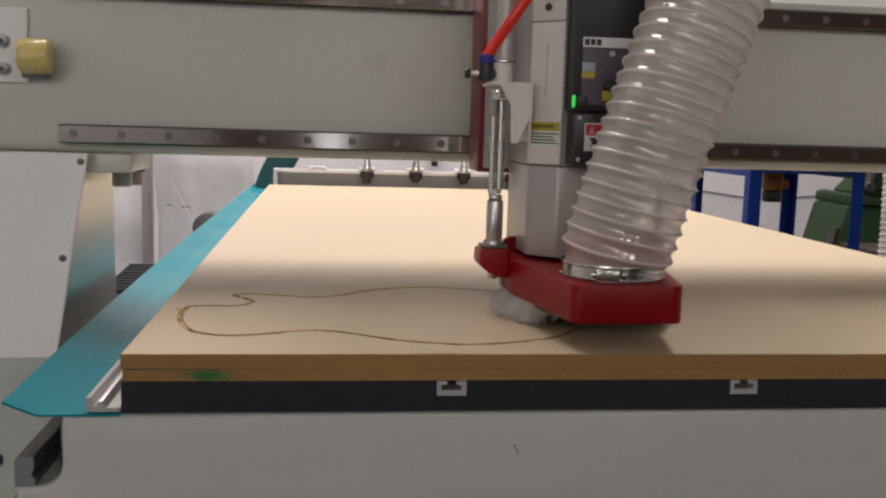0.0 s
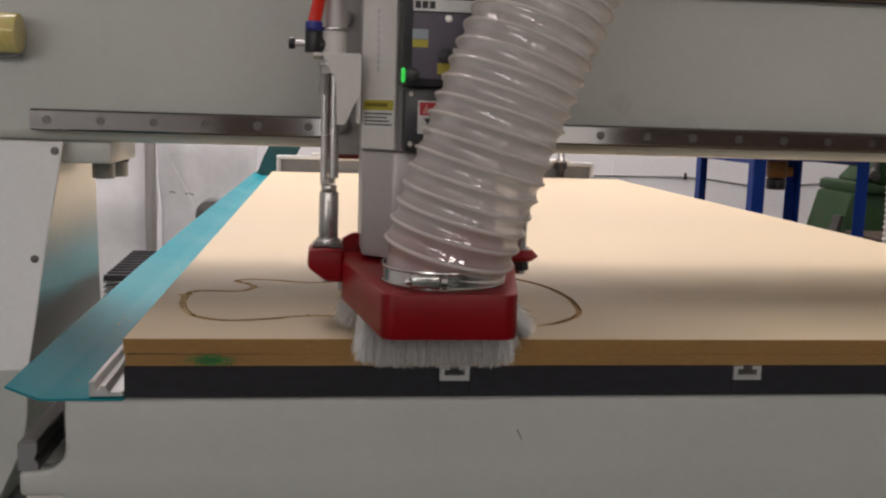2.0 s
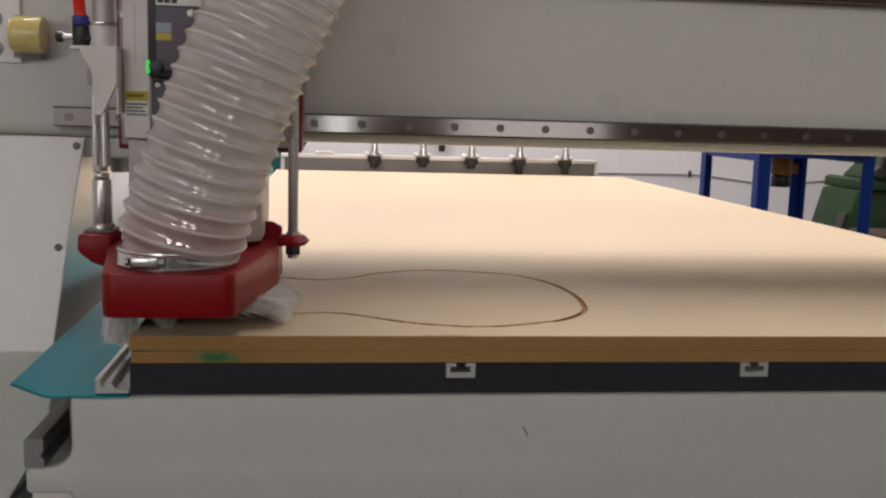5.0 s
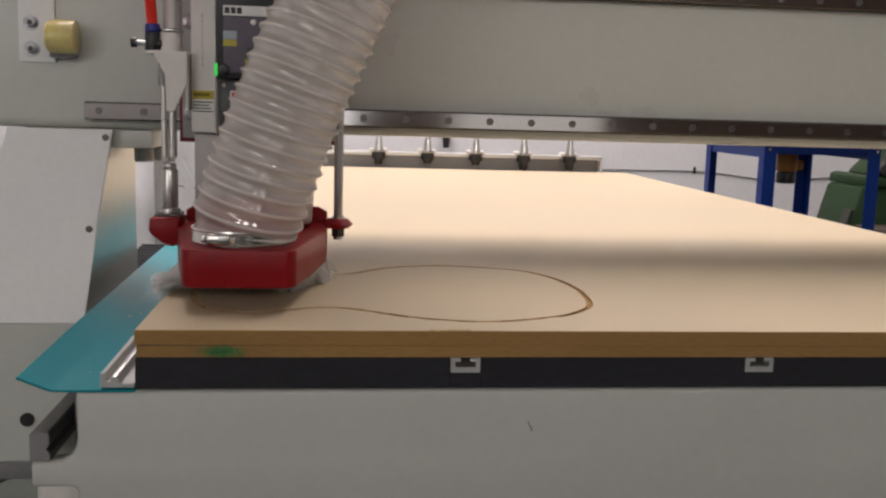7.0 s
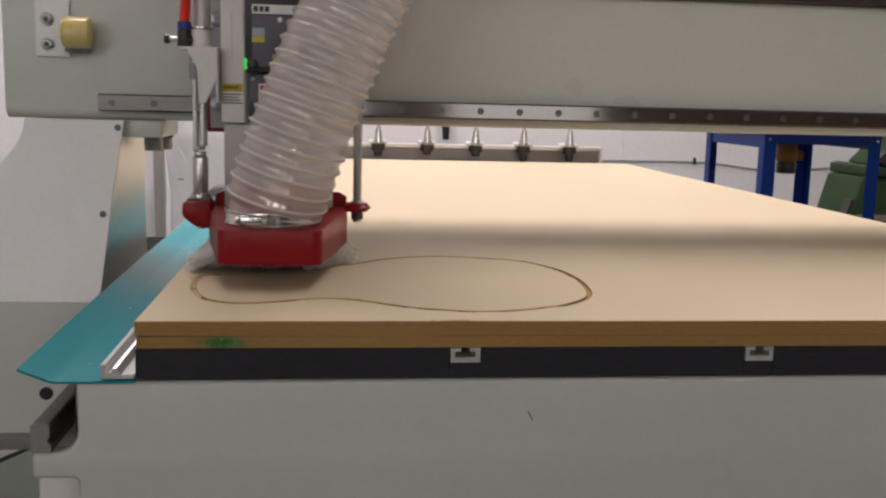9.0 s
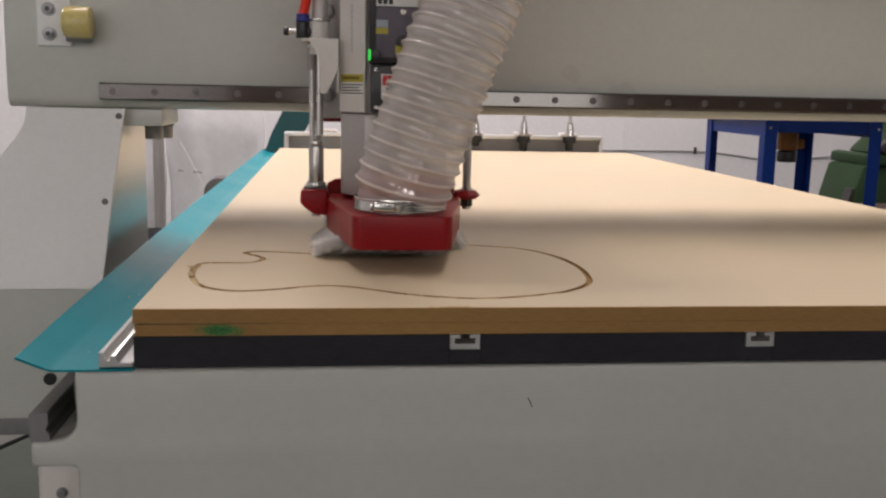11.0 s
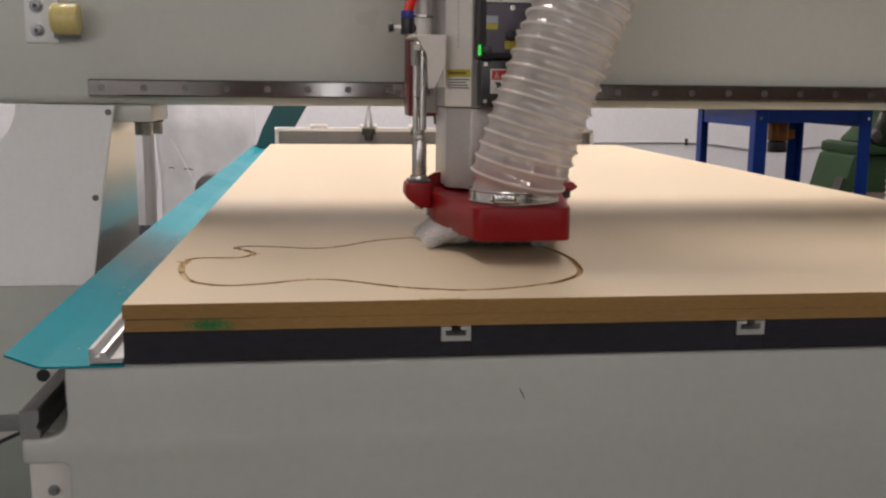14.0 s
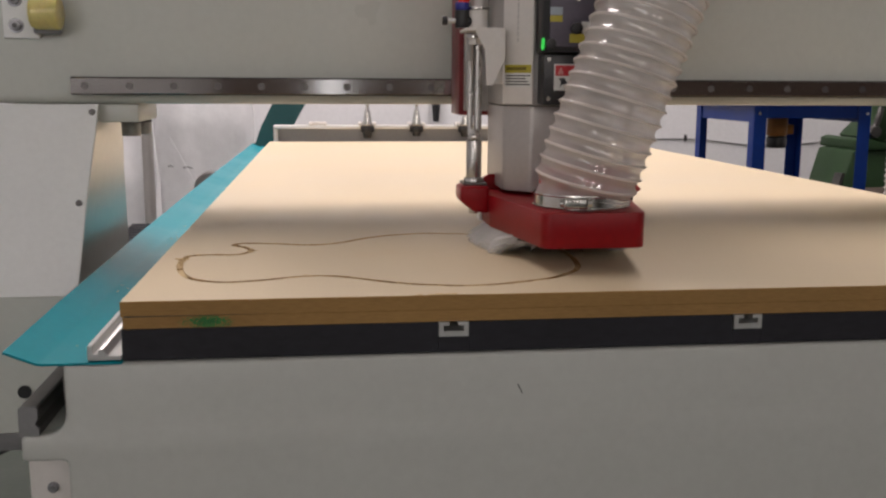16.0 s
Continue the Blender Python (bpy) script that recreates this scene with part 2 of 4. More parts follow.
def prism(bm, outline, axis, a, b, bevel=0.0, seg=2):
    """A solid from an outline in the plane across the axis, from a to b along it. Outline: x: (y, z); y: (x, z); z: (x, y)."""
    def at(p, d):
        return {"x": (d, p[0], p[1]), "y": (p[0], d, p[1]), "z": (p[0], p[1], d)}[axis]
    low = [bm.verts.new(at(p, a)) for p in outline]
    top = [bm.verts.new(at(p, b)) for p in outline]
    n = len(outline)
    fs = [bm.faces.new(low), bm.faces.new(top[::-1])]
    for i in range(n):
        fs.append(bm.faces.new((low[i], top[i], top[(i + 1) % n], low[(i + 1) % n])))
    bmesh.ops.recalc_face_normals(bm, faces=fs)
    if bevel:
        es = list({e for f in fs for e in f.edges})
        bmesh.ops.bevel(bm, geom=es, offset=bevel, segments=seg, affect="EDGES", profile=0.5)
    return bm


def rod(bm, p, q, r, r2=None, seg=20, caps=True, bevel=0.0):
    """A round bar from p to q."""
    p, q = Vector(p), Vector(q)
    d = q - p
    m = Matrix.Translation((p + q) / 2) @ d.to_track_quat("Z", "Y").to_matrix().to_4x4()
    made = bmesh.ops.create_cone(bm, cap_ends=caps, segments=seg, radius1=r, radius2=r if r2 is None else r2, depth=d.length, matrix=m)
    if bevel:
        es = [e for e in {e for v in made["verts"] for e in v.link_edges} if any(len(f.verts) > 4 for f in e.link_faces)]
        bmesh.ops.bevel(bm, geom=es, offset=bevel, segments=2, affect="EDGES", profile=0.5)
    return bm


def sweep(bm, points, r, seg=12, closed_ends=True):
    """A round tube along a line of points."""
    pts = [Vector(p) for p in points]
    rings = []
    up = Vector((0.31, 0.95, 0.05))
    for i, p in enumerate(pts):
        d = (pts[min(i + 1, len(pts) - 1)] - pts[max(i - 1, 0)]).normalized()
        u = d.cross(up).normalized()
        v = d.cross(u)
        rings.append([bm.verts.new(p + r * (math.cos(2 * math.pi * k / seg) * u + math.sin(2 * math.pi * k / seg) * v)) for k in range(seg)])
    for a, b in zip(rings, rings[1:]):
        for k in range(seg):
            bm.faces.new((a[k], a[(k + 1) % seg], b[(k + 1) % seg], b[k]))
    if closed_ends:
        bm.faces.new(rings[0][::-1])
        bm.faces.new(rings[-1])
    return bm


def curve_points(ctrl, n, closed=False):
    """A smooth line through control points."""
    P = [Vector(c) for c in ctrl]
    out = []
    m = len(P)
    for i in range(m if closed else m - 1):
        if closed:
            a, b, c, d = (P[(i + k) % m] for k in (-1, 0, 1, 2))
        else:
            a, b, c, d = P[max(i - 1, 0)], P[i], P[i + 1], P[min(i + 2, m - 1)]
        for k in range(n):
            t = k / n
            out.append(0.5 * ((2 * b) + (c - a) * t + (2 * a - 5 * b + 4 * c - d) * t * t + (3 * b - a - 3 * c + d) * t ** 3))
    if not closed:
        out.append(P[-1].copy())
    return out


def finish(name, bm, mat, smooth=True):
    bmesh.ops.recalc_face_normals(bm, faces=bm.faces)
    me = bpy.data.meshes.new(name)
    bm.to_mesh(me)
    bm.free()
    me.materials.append(mat)
    if smooth:
        me.set_sharp_from_angle(angle=radians(35))
    return me


def part(name, bm, mat, parent, label="", smooth=True):
    ob = new(name, finish(name, bm, mat, smooth))
    ob.parent = parent
    return tagged(ob, label)


def thing(name, bm, mat, label, category, group="", kind="", smooth=True):
    return tagged(new(name, finish(name, bm, mat, smooth)), label, category, group, kind)


def holder(name, label, category, group="", at=(0, 0, 0)):
    ob = tagged(new(name), label, category, group)
    ob.empty_display_size = 0.05
    ob.location = at
    return ob


def B():
    return bmesh.new()


def bars_mesh(x0, x1, z_list, h, thick=0.0004):
    """Lines of unreadable writing as plain bars."""
    bm = B()
    for i, z in enumerate(z_list):
        box(bm, x0, x0 + (x1 - x0) * (1.0 - 0.09 * (i * 2 % 3)), -thick, 0, z, z + h)
    return bm


# ---- the room ----
def slab(name, x0, x1, y0, y1, z0, z1, mat, label):
    return thing(name, box(B(), x0, x1, y0, y1, z0, z1), mat, label, name.split("_")[0], kind="structure", smooth=False)


BACK = 5.0
slab("floor", -4.2, 6.2, -7.4, BACK + 0.2, -0.12, 0.0, M["floor"], "green painted concrete workshop floor")
slab("wall_north", -4.2, 6.2, BACK, BACK + 0.2, 0.0, 4.6, M["wall"], "white painted workshop wall with a thin cable")
slab("wall_south", -4.2, 6.2, -7.4, -7.2, 0.0, 4.6, M["brownwall"], "dark brown boarded workshop wall")


def window(n, m, w, z0, z1, pane="daylight"):
    ob = tagged(new("window_%d" % n), "unseen bright window set in as a light source", "window", kind="structure")
    ob.matrix_basis = m
    part("pane", box(B(), -w / 2 + 0.04, w / 2 - 0.04, 0.004, 0.012, z0 + 0.04, z1 - 0.04), M[pane], ob, smooth=False)
    for a, b, c, d in ((-w / 2, -w / 2 + 0.04, z0, z1), (w / 2 - 0.04, w / 2, z0, z1), (-w / 2 + 0.04, w / 2 - 0.04, z0, z0 + 0.04), (-w / 2 + 0.04, w / 2 - 0.04, z1 - 0.04, z1)):
        part("window_frame", box(B(), a, b, 0.0005, 0.05, c, d), M["white"], ob, smooth=False)


window(1, pose(0.25, -7.2, 0), 0.24, 0.3, 2.1)
window(2, pose(2.00, -7.2, 0), 1.50, 0.3, 2.1, "doorday")
# panes 3 to 7 are added, unseen, to light the fronts of things
window(3, pose(-1.4, -7.2, 0), 1.4, 2.65, 3.75)
window(4, pose(-3.15, -7.2, 0), 1.80, 0.60, 3.00)
window(5, pose(0.9, -7.2, 0), 1.4, 2.65, 3.75)
window(7, pose(3.2, -7.2, 0), 1.4, 2.65, 3.75)
window(6, pose(-4.2, -5.4, 0, 0, 0, -90), 3.2, 0.40, 3.0, "doorday")
door = tagged(new("door_1", finish("door_1", box(B(), -2.75, -0.80, -7.198, -7.14, 0.0, 2.4, 0.01), M["wall"])), "wide white sliding door", "door", kind="structure")
part("door_handle", box(B(), -0.98, -0.94, -7.139, -7.10, 0.95, 1.15, 0.008), M["dark"], door)
slab("wall_west", -4.4, -4.2, -7.4, BACK + 0.2, 0.0, 4.6, M["wall"], "white painted workshop wall")
slab("wall_east", 6.2, 6.4, -7.4, BACK + 0.2, 0.0, 4.6, M["wall"], "white painted workshop wall")
slab("ceiling", -4.4, 6.4, -7.4, BACK + 0.2, 4.6, 4.75, M["ceiling"], "pale flat workshop ceiling")


def ceiling_light(x, y, z, length, w):
    top = holder("ceiling_light", "long white fluorescent ceiling light", "ceiling light", "ceiling lights", (x, y, z))
    part("housing", prism(B(), [(-w, 0.02), (w, 0.02), (w - 0.04, 0.09), (0.04 - w, 0.09)], "y", -length / 2, length / 2), M["white"], top)
    for dy in (-length / 3, length / 3):
        part("hanger", rod(B(), (0, dy, 0.085), (0, dy, 0.40), 0.006), M["steel"], top)
    for dx in (-0.7 * w, -0.24 * w, 0.24 * w, 0.7 * w):
        part("tube", rod(B(), (dx, -length / 2 + 0.03, 0.012), (dx, length / 2 - 0.03, 0.012), 0.013), M["tube"], top)


for x, y, z, length, watts, wide in LAMPS:
    ceiling_light(x, y, z + 0.01, length, max(0.07, wide * 0.55))

# ---- the router's bed ----
def shift(bm, m):
    bmesh.ops.transform(bm, matrix=m, verts=bm.verts)
    return bm


TOP = 0.900
bed = holder("router_bed", "cream steel router bed with a dark slotted vacuum table", "machine bed")
left = [(-0.055, 0.841), (-0.055, 0.792), (-0.057, 0.783), (-0.063, 0.776), (-0.072, 0.7725), (-0.097, 0.7715), (-0.097, 0.747),
        (-0.0595, 0.7465), (-0.0572, 0.7455), (-0.056, 0.7430), (-0.056, 0.52)]
outline = left + [(1.22 - x, z) for x, z in reversed(left)]
part("front_panel", prism(B(), outline, "y", 0.003, 0.026, 0.0045, 3), M["bedcream"], bed, "cream painted steel front panel")
frame_bm = B()
box(frame_bm, -0.035, 0.05, 0.027, 2.47, 0.56, 0.838, 0.006)
box(frame_bm, 1.17, 1.255, 0.027, 2.47, 0.56, 0.838, 0.006)
for y in (0.55, 1.2, 1.85, 2.40):
    box(frame_bm, 0.05, 1.17, y, y + 0.07, 0.70, 0.838, 0.004)
part("frame", frame_bm, M["bedcream"], bed)
for x in (-0.03, 1.17):
    for y in (0.06, 1.2, 2.36):
        part("leg", box(B(), x, x + 0.08, y, y + 0.1, 0.0, 0.561, 0.005), M["cream"], bed)
for s in (0, 1):
    def sx(x):
        return 1.22 - x if s else x
    part("side_ledge", box(B(), sx(-0.098), sx(-0.036), 0.027, 2.6, 0.748, 0.7720, 0.003), M["cream"], bed)
    rail_o = [(-0.0978, 0.7722), (-0.0800, 0.7722), (-0.0800, 0.7790), (-0.0835, 0.7835), (-0.0805, 0.7890), (-0.0805, 0.7985), (-0.0820, 0.8000), (-0.0965, 0.8000), (-0.0978, 0.7985)]
    rail = part("guide_rail", prism(B(), [(sx(x), z) for x, z in rail_o], "y", 0.0085, 2.58), M["boltgrey"], bed, "dull grey steel guide rail")
    part("end_cap", prism(B(), [(sx(x), z) for x, z in rail_o], "y", 0.0045, 0.0083), M["greyplastic"], rail, "grey rail end cap")
    rack = B()
    box(rack, sx(-0.058), sx(-0.044), 0.06, 2.55, 0.782, 0.806)
    for i in range(60):
        box(rack, sx(-0.058), sx(-0.044), 0.06 + i * 0.0126, 0.0655 + i * 0.0126, 0.776, 0.782)
    part("gear_rack", rack, M["boltgrey"], bed, "blackened steel gear rack")
    part("stop_block", box(B(), sx(-0.0640), sx(-0.0565), 0.034, 0.059, 0.7715, 0.826, 0.002), M["boltgrey"], bed)
    part("corner_plate", box(B(), sx(-0.107), sx(-0.057), 0.05, 0.062, 0.62, 0.7465, 0.006, 3), M["white"], bed)
    bolt_bm = rod(B(), (sx(-0.0835), 0.050, 0.702), (sx(-0.0835), 0.044, 0.702), 0.0040, seg=6)
    rod(bolt_bm, (sx(-0.0835), 0.051, 0.702), (sx(-0.0835), 0.048, 0.702), 0.0055)
    part("bolt", bolt_bm, M["zinc"], bed)
SLOTS = (0.3100, 0.6067, 0.9034)
edges = [0.0]
for c in SLOTS:
    edges += [c - 0.0147, c + 0.0147]
edges.append(1.22)
for a, b in zip(edges[::2], edges[1::2]):
    part("table_panel", box(B(), a, b, 0.0, 2.44, 0.8437, 0.8735, 0.0008, 1), M["phenolic"], bed, "dark grey phenolic vacuum table panel")
for c in SLOTS:
    part("slot_base", box(B(), c - 0.0146, c + 0.0146, 0.0005, 2.44, 0.8437, 0.8590), M["phenolic"], bed)
for c in SLOTS:
    o = [(-0.0144, 0.8735), (-0.0045, 0.8735), (-0.0045, 0.8700), (-0.0100, 0.8700), (-0.0100, 0.8645), (0.0100, 0.8645), (0.0100, 0.8700), (0.0045, 0.8700), (0.0045, 0.8735), (0.0144, 0.8735), (0.0144, 0.8592), (-0.0144, 0.8592)]
    part("slot_profile", prism(B(), [(c + x, z) for x, z in o], "y", -0.0012, 2.438), M["alu"], bed, "aluminium clamping slot profile")
for c in SLOTS:
    part("slot_plug", box(B(), c - 0.0143, c + 0.0143, 2.4385, 2.4480, 0.8592, 0.8735), M["black"], bed, "black slot end plug")
o = [(-0.0318, 0.8445), (-0.0318, 0.8590), (-0.0262, 0.8590), (-0.0262, 0.8510), (-0.0222, 0.8510), (-0.0222, 0.8555), (-0.0165, 0.8555), (-0.0130, 0.8490), (-0.0010, 0.8490), (-0.0010, 0.8445)]
part("edge_profile", prism(B(), o, "y", 0.0, 2.44, 0.0008, 1), M["alu"], bed, "aluminium edge profile")
part("edge_profile", prism(B(), [(1.22 - x, z) for x, z in o], "y", 0.0, 2.44, 0.0008, 1), M["alu"], bed)


def tray():
    """The sheet-metal gutter along the bed, with a flared outer lip."""
    bm = B()
    rows = []
    for y, x1, z1 in ((-0.002, -0.105, 0.8560), (0.20, -0.109, 0.8562), (0.7, -0.113, 0.8565), (1.2, -0.114, 0.8565), (1.85, -0.111, 0.8563), (2.5, -0.107, 0.8560), (3.055, -0.104, 0.8560)):
        prof = [(-0.0005, 0.8435), (-0.072, 0.8435), (-0.077, 0.8443), (-0.082, 0.8465), (x1, z1), (x1 - 0.0008, z1 - 0.0022), (-0.083, 0.8443), (-0.077, 0.8421), (-0.072, 0.8413), (-0.0005, 0.8413)]
        rows.append([bm.verts.new((x, y, z)) for x, z in prof])
    n = len(rows[0])
    for a, b in zip(rows, rows[1:]):
        for i in range(n):
            bm.faces.new((a[i], a[(i + 1) % n], b[(i + 1) % n], b[i]))
    bm.faces.new(rows[0][::-1])
    bm.faces.new(rows[-1])
    return bm


gutter = part("chip_gutter", tray(), M["teal"], bed, "glossy teal sheet-metal gutter")

# crumbs that fell into the gutter
fallen = B()
rng = random.Random(21)
for i in range(26):
    r = rng.uniform(0.0006, 0.0016)
    bmesh.ops.create_icosphere(fallen, subdivisions=1, radius=r, matrix=Matrix.Translation((rng.uniform(-0.070, -0.004), rng.uniform(0.02, 0.9), 0.8437 + r * 0.3)) @ Matrix.Diagonal((1.5, 1.2, 0.6, 1)))
tagged(part("dust", fallen, M["dust"], bed, "fibreboard crumbs in the gutter"), kind="stuff")

# ---- the boards on the bed ----
spoil = B()
prism(spoil, [(0.0006, 0.8739), (0.0006, 0.8850), (0.0012, 0.8855), (2.439, 0.8855), (2.439, 0.8739)], "x", 0.0015, 1.2185)
spoilboard = thing("spoilboard", spoil, M["mdf_edge"], "brown fibreboard spoilboard with a green paint mark", "board")
mark = B()
rng = random.Random(4)
for i in range(700):
    px, pz, pr = rng.gauss(0.079, 0.0095), min(0.8846, max(0.8748, rng.gauss(0.8794, 0.0026))), rng.uniform(0.0004, 0.0008)
    prism(mark, [(px + pr * math.cos(k * 1.0472), pz + pr * 0.8 * math.sin(k * 1.0472)) for k in range(6)], "y", 0.0003 - rng.random() * 0.0001, 0.0008)
tagged(part("paint_mark", mark, material("green_spray_paint", (0.025, 0.185, 0.04), 0.6, vary=0.3, scale=120, bump=0.05), spoilboard, "speckled green spray paint mark"), kind="stuff")

# the guitar-shaped cut in the board
SHAPE = [(0.472, 0.165), (0.462, 0.118), (0.441, 0.088), (0.410, 0.064), (0.338, 0.041), (0.268, 0.057), (0.203, 0.099), (0.165, 0.103), (0.120, 0.086), (0.082, 0.081), (0.048, 0.106),
         (0.031, 0.160), (0.028, 0.222), (0.042, 0.240), (0.084, 0.240), (0.100, 0.266), (0.088, 0.292), (0.075, 0.308), (0.090, 0.320), (0.130, 0.312), (0.170, 0.300), (0.206, 0.314),
         (0.244, 0.351), (0.285, 0.373), (0.330, 0.381), (0.392, 0.365), (0.434, 0.342), (0.463, 0.288), (0.474, 0.225)]
line = [Vector((p.x, p.y)) for p in curve_points([(x, y, 0) for x, y in SHAPE], 7, True)]


def offset_line(pts, d):
    out = []
    n = len(pts)
    for i in range(n):
        t = (pts[(i + 1) % n] - pts[i - 1]).normalized()
        out.append(pts[i] + Vector((t.y, -t.x)) * d)
    return out


WIDE, DEEP = 0.0034, 0.0030
outer, inner = offset_line(line, -WIDE), offset_line(line, WIDE)
if sum(a.x * b.y - b.x * a.y for a, b in zip(outer, outer[1:])) ** 2 < sum(a.x * b.y - b.x * a.y for a, b in zip(inner, inner[1:])) ** 2:
    outer, inner = inner, outer


def board():
    """The upper board: faces and edges as one mesh, the cut's walls and floor as another."""
    from mathutils import geometry
    x0, x1, y0, y1, lo = 0.0, 1.22, 0.0, 2.44, 0.8857
    c = 0.0006
    bm = B()
    face = 0
    rim = []
    for k in range(12):
        rim.append((x0 + c + (x1 - x0 - 2 * c) * k / 12, y0 + c))
    rim += [(x1 - c, y0 + c), (x1 - c, y1 - c), (x0 + c, y1 - c)]
    loops = [[Vector((x, y, 0)) for x, y in rim], [Vector((p.x, p.y, 0)) for p in reversed(outer)]]
    tris = geometry.tessellate_polygon(loops)
    flat = [bm.verts.new((v.x, v.y, TOP)) for lp in loops for v in lp]
    for t in tris:
        try:
            bm.faces.new([flat[i] for i in t])
        except ValueError:
            pass
    island = [bm.verts.new((p.x, p.y, TOP)) for p in inner]
    for t in geometry.tessellate_polygon([[Vector((p.x, p.y, 0)) for p in inner]]):
        bm.faces.new([island[i] for i in t])
    bmesh.ops.recalc_face_normals(bm, faces=bm.faces)
    for f in bm.faces:
        if f.normal.z < 0:
            f.normal_flip()
    top_me = bpy.data.meshes.new("face")
    bm.to_mesh(top_me)
    bm.free()
    top_me.materials.append(M["mdf"])
    side = B()
    n = len(rim)
    a = [side.verts.new((x, y, TOP)) for x, y in rim]
    def out(x, y):
        return (x0 if x < x0 + 0.01 else x1 if x > x1 - 0.01 else x, y0 if y < y0 + 0.01 else y1)
    b = [side.verts.new((*out(x, y), TOP - c)) for x, y in rim]
    d = [side.verts.new((*out(x, y), lo)) for x, y in rim]
    for i in range(n):
        j = (i + 1) % n
        side.faces.new((a[i], b[i], b[j], a[j]))
        side.faces.new((b[i], d[i], d[j], b[j]))
    side.faces.new(d)
    cut = B()
    m = len(outer)
    ot = [cut.verts.new((p.x, p.y, TOP)) for p in outer]
    ob_ = [cut.verts.new((p.x, p.y, TOP - DEEP)) for p in outer]
    it = [cut.verts.new((p.x, p.y, TOP)) for p in inner]
    ib = [cut.verts.new((p.x, p.y, TOP - DEEP)) for p in inner]
    for i in range(m):
        j = (i + 1) % m
        cut.faces.new((ot[i], ot[j], ob_[j], ob_[i]))
        cut.faces.new((it[i], ib[i], ib[j], it[j]))
        cut.faces.new((ob_[i], ob_[j], ib[j], ib[i]))
    return top_me, side, cut


face_me, side_bm, cut_bm = board()
workpiece = holder("fibreboard_sheet", "tan fibreboard sheet with a guitar-shaped groove cut in it", "board")
face = new("board_face", face_me)
face.parent = workpiece
part("board_edge", side_bm, M["mdf_edge"], workpiece, "brown sawn board edge", smooth=False)
# stretches of the groove that dust has filled again
fill = B()
for i, p in enumerate(line):
    j = (i + 1) % len(line)
    heap = noise.noise((p.x * 45, p.y * 45, 1.0))
    if (p.x < 0.05 and 0.11 < p.y < 0.235 and heap > -0.12) or (0.150 < p.x < 0.186 and p.y < 0.13) or (0.26 < p.x < 0.46 and p.y < 0.12 and heap > 0.02):
        q = [a.lerp(b, f) for f in (0.04, 0.96) for a, b in ((outer[i], inner[i]), (outer[j], inner[j]))]
        z = TOP - 0.0005 - 0.0006 * (0.5 + 0.5 * heap)
        fill.faces.new([fill.verts.new((v.x, v.y, z)) for v in (q[0], q[1], q[3], q[2])])
bmesh.ops.remove_doubles(fill, verts=fill.verts, dist=0.0004)
tagged(part("dust", fill, M["dust"], workpiece, "pale dust packed into the groove"), kind="stuff")
part("groove", cut_bm, M["groove"], workpiece, "dark burnt guitar-shaped groove", smooth=False)

# dust and crumbs lying in and beside the groove
crumbs = B()
rng = random.Random(11)
for i in range(520):
    k = rng.randrange(len(line))
    heap = noise.noise((line[k].x * 9, line[k].y * 9, 3.0))
    if heap < 0.20:
        continue
    p = line[k] + Vector((rng.gauss(0, 0.0022), rng.gauss(0, 0.0022)))
    r = rng.uniform(0.0005, 0.0012)
    bmesh.ops.create_icosphere(crumbs, subdivisions=1, radius=r, matrix=Matrix.Translation((p.x, p.y, TOP + r * 0.2)) @ Matrix.Diagonal((1.4, 1.2, 0.5, 1)))
flakes = B()
for i in range(7):
    k = rng.choice([n for n, p in enumerate(line) if p.x < 0.045 and 0.11 < p.y < 0.25])
    p, r, turn = line[k] + Vector((rng.gauss(0, 0.003), rng.gauss(0, 0.004))), rng.uniform(0.0022, 0.0045), rng.uniform(0, 6)
    prism(flakes, [(p.x + r * rng.uniform(0.6, 1.1) * math.cos(turn + q * 1.0472), p.y + r * rng.uniform(0.6, 1.1) * math.sin(turn + q * 1.0472)) for q in range(6)], "z", TOP - 0.0010, TOP + rng.uniform(0.0004, 0.0012))
tagged(part("chipped_flakes", flakes, M["dust"], workpiece, "brown fibreboard flakes at the groove's end"), kind="stuff")
tagged(part("dust", crumbs, M["dust"], workpiece, "pale fibreboard crumbs in the groove"), kind="stuff")
chips = B()
for i in range(26):
    x = 0.296 + rng.gauss(0, 0.008)
    r = rng.uniform(0.0008, 0.0018)
    bmesh.ops.create_icosphere(chips, subdivisions=1, radius=r, matrix=Matrix.Translation((x, rng.uniform(0.0, 0.006), TOP + r * 0.1)) @ Matrix.Diagonal((2.0, 1.0, 0.5, 1)))
tagged(part("edge_splinters", chips, M["dust"], workpiece, "pale splinters on the front edge"), kind="stuff")

# a dark gap between the boards near the corner
part("gap", prism(B(), [(0.003, 0.8850), (0.030, 0.8853), (0.135, 0.8857), (0.030, 0.8860), (0.003, 0.8862)], "y", -0.0003, 0.0010), M["dark"], spoilboard, "dark open joint between the boards")

# a scratch on the front panel
part("scratch", sweep(B(), [(0.3745, 0.0028, 0.8085), (0.3755, 0.0026, 0.8055), (0.3775, 0.0026, 0.8025), (0.3790, 0.0028, 0.7985)], 0.0005, 6), M["dark"], bed, "small dark scratch")

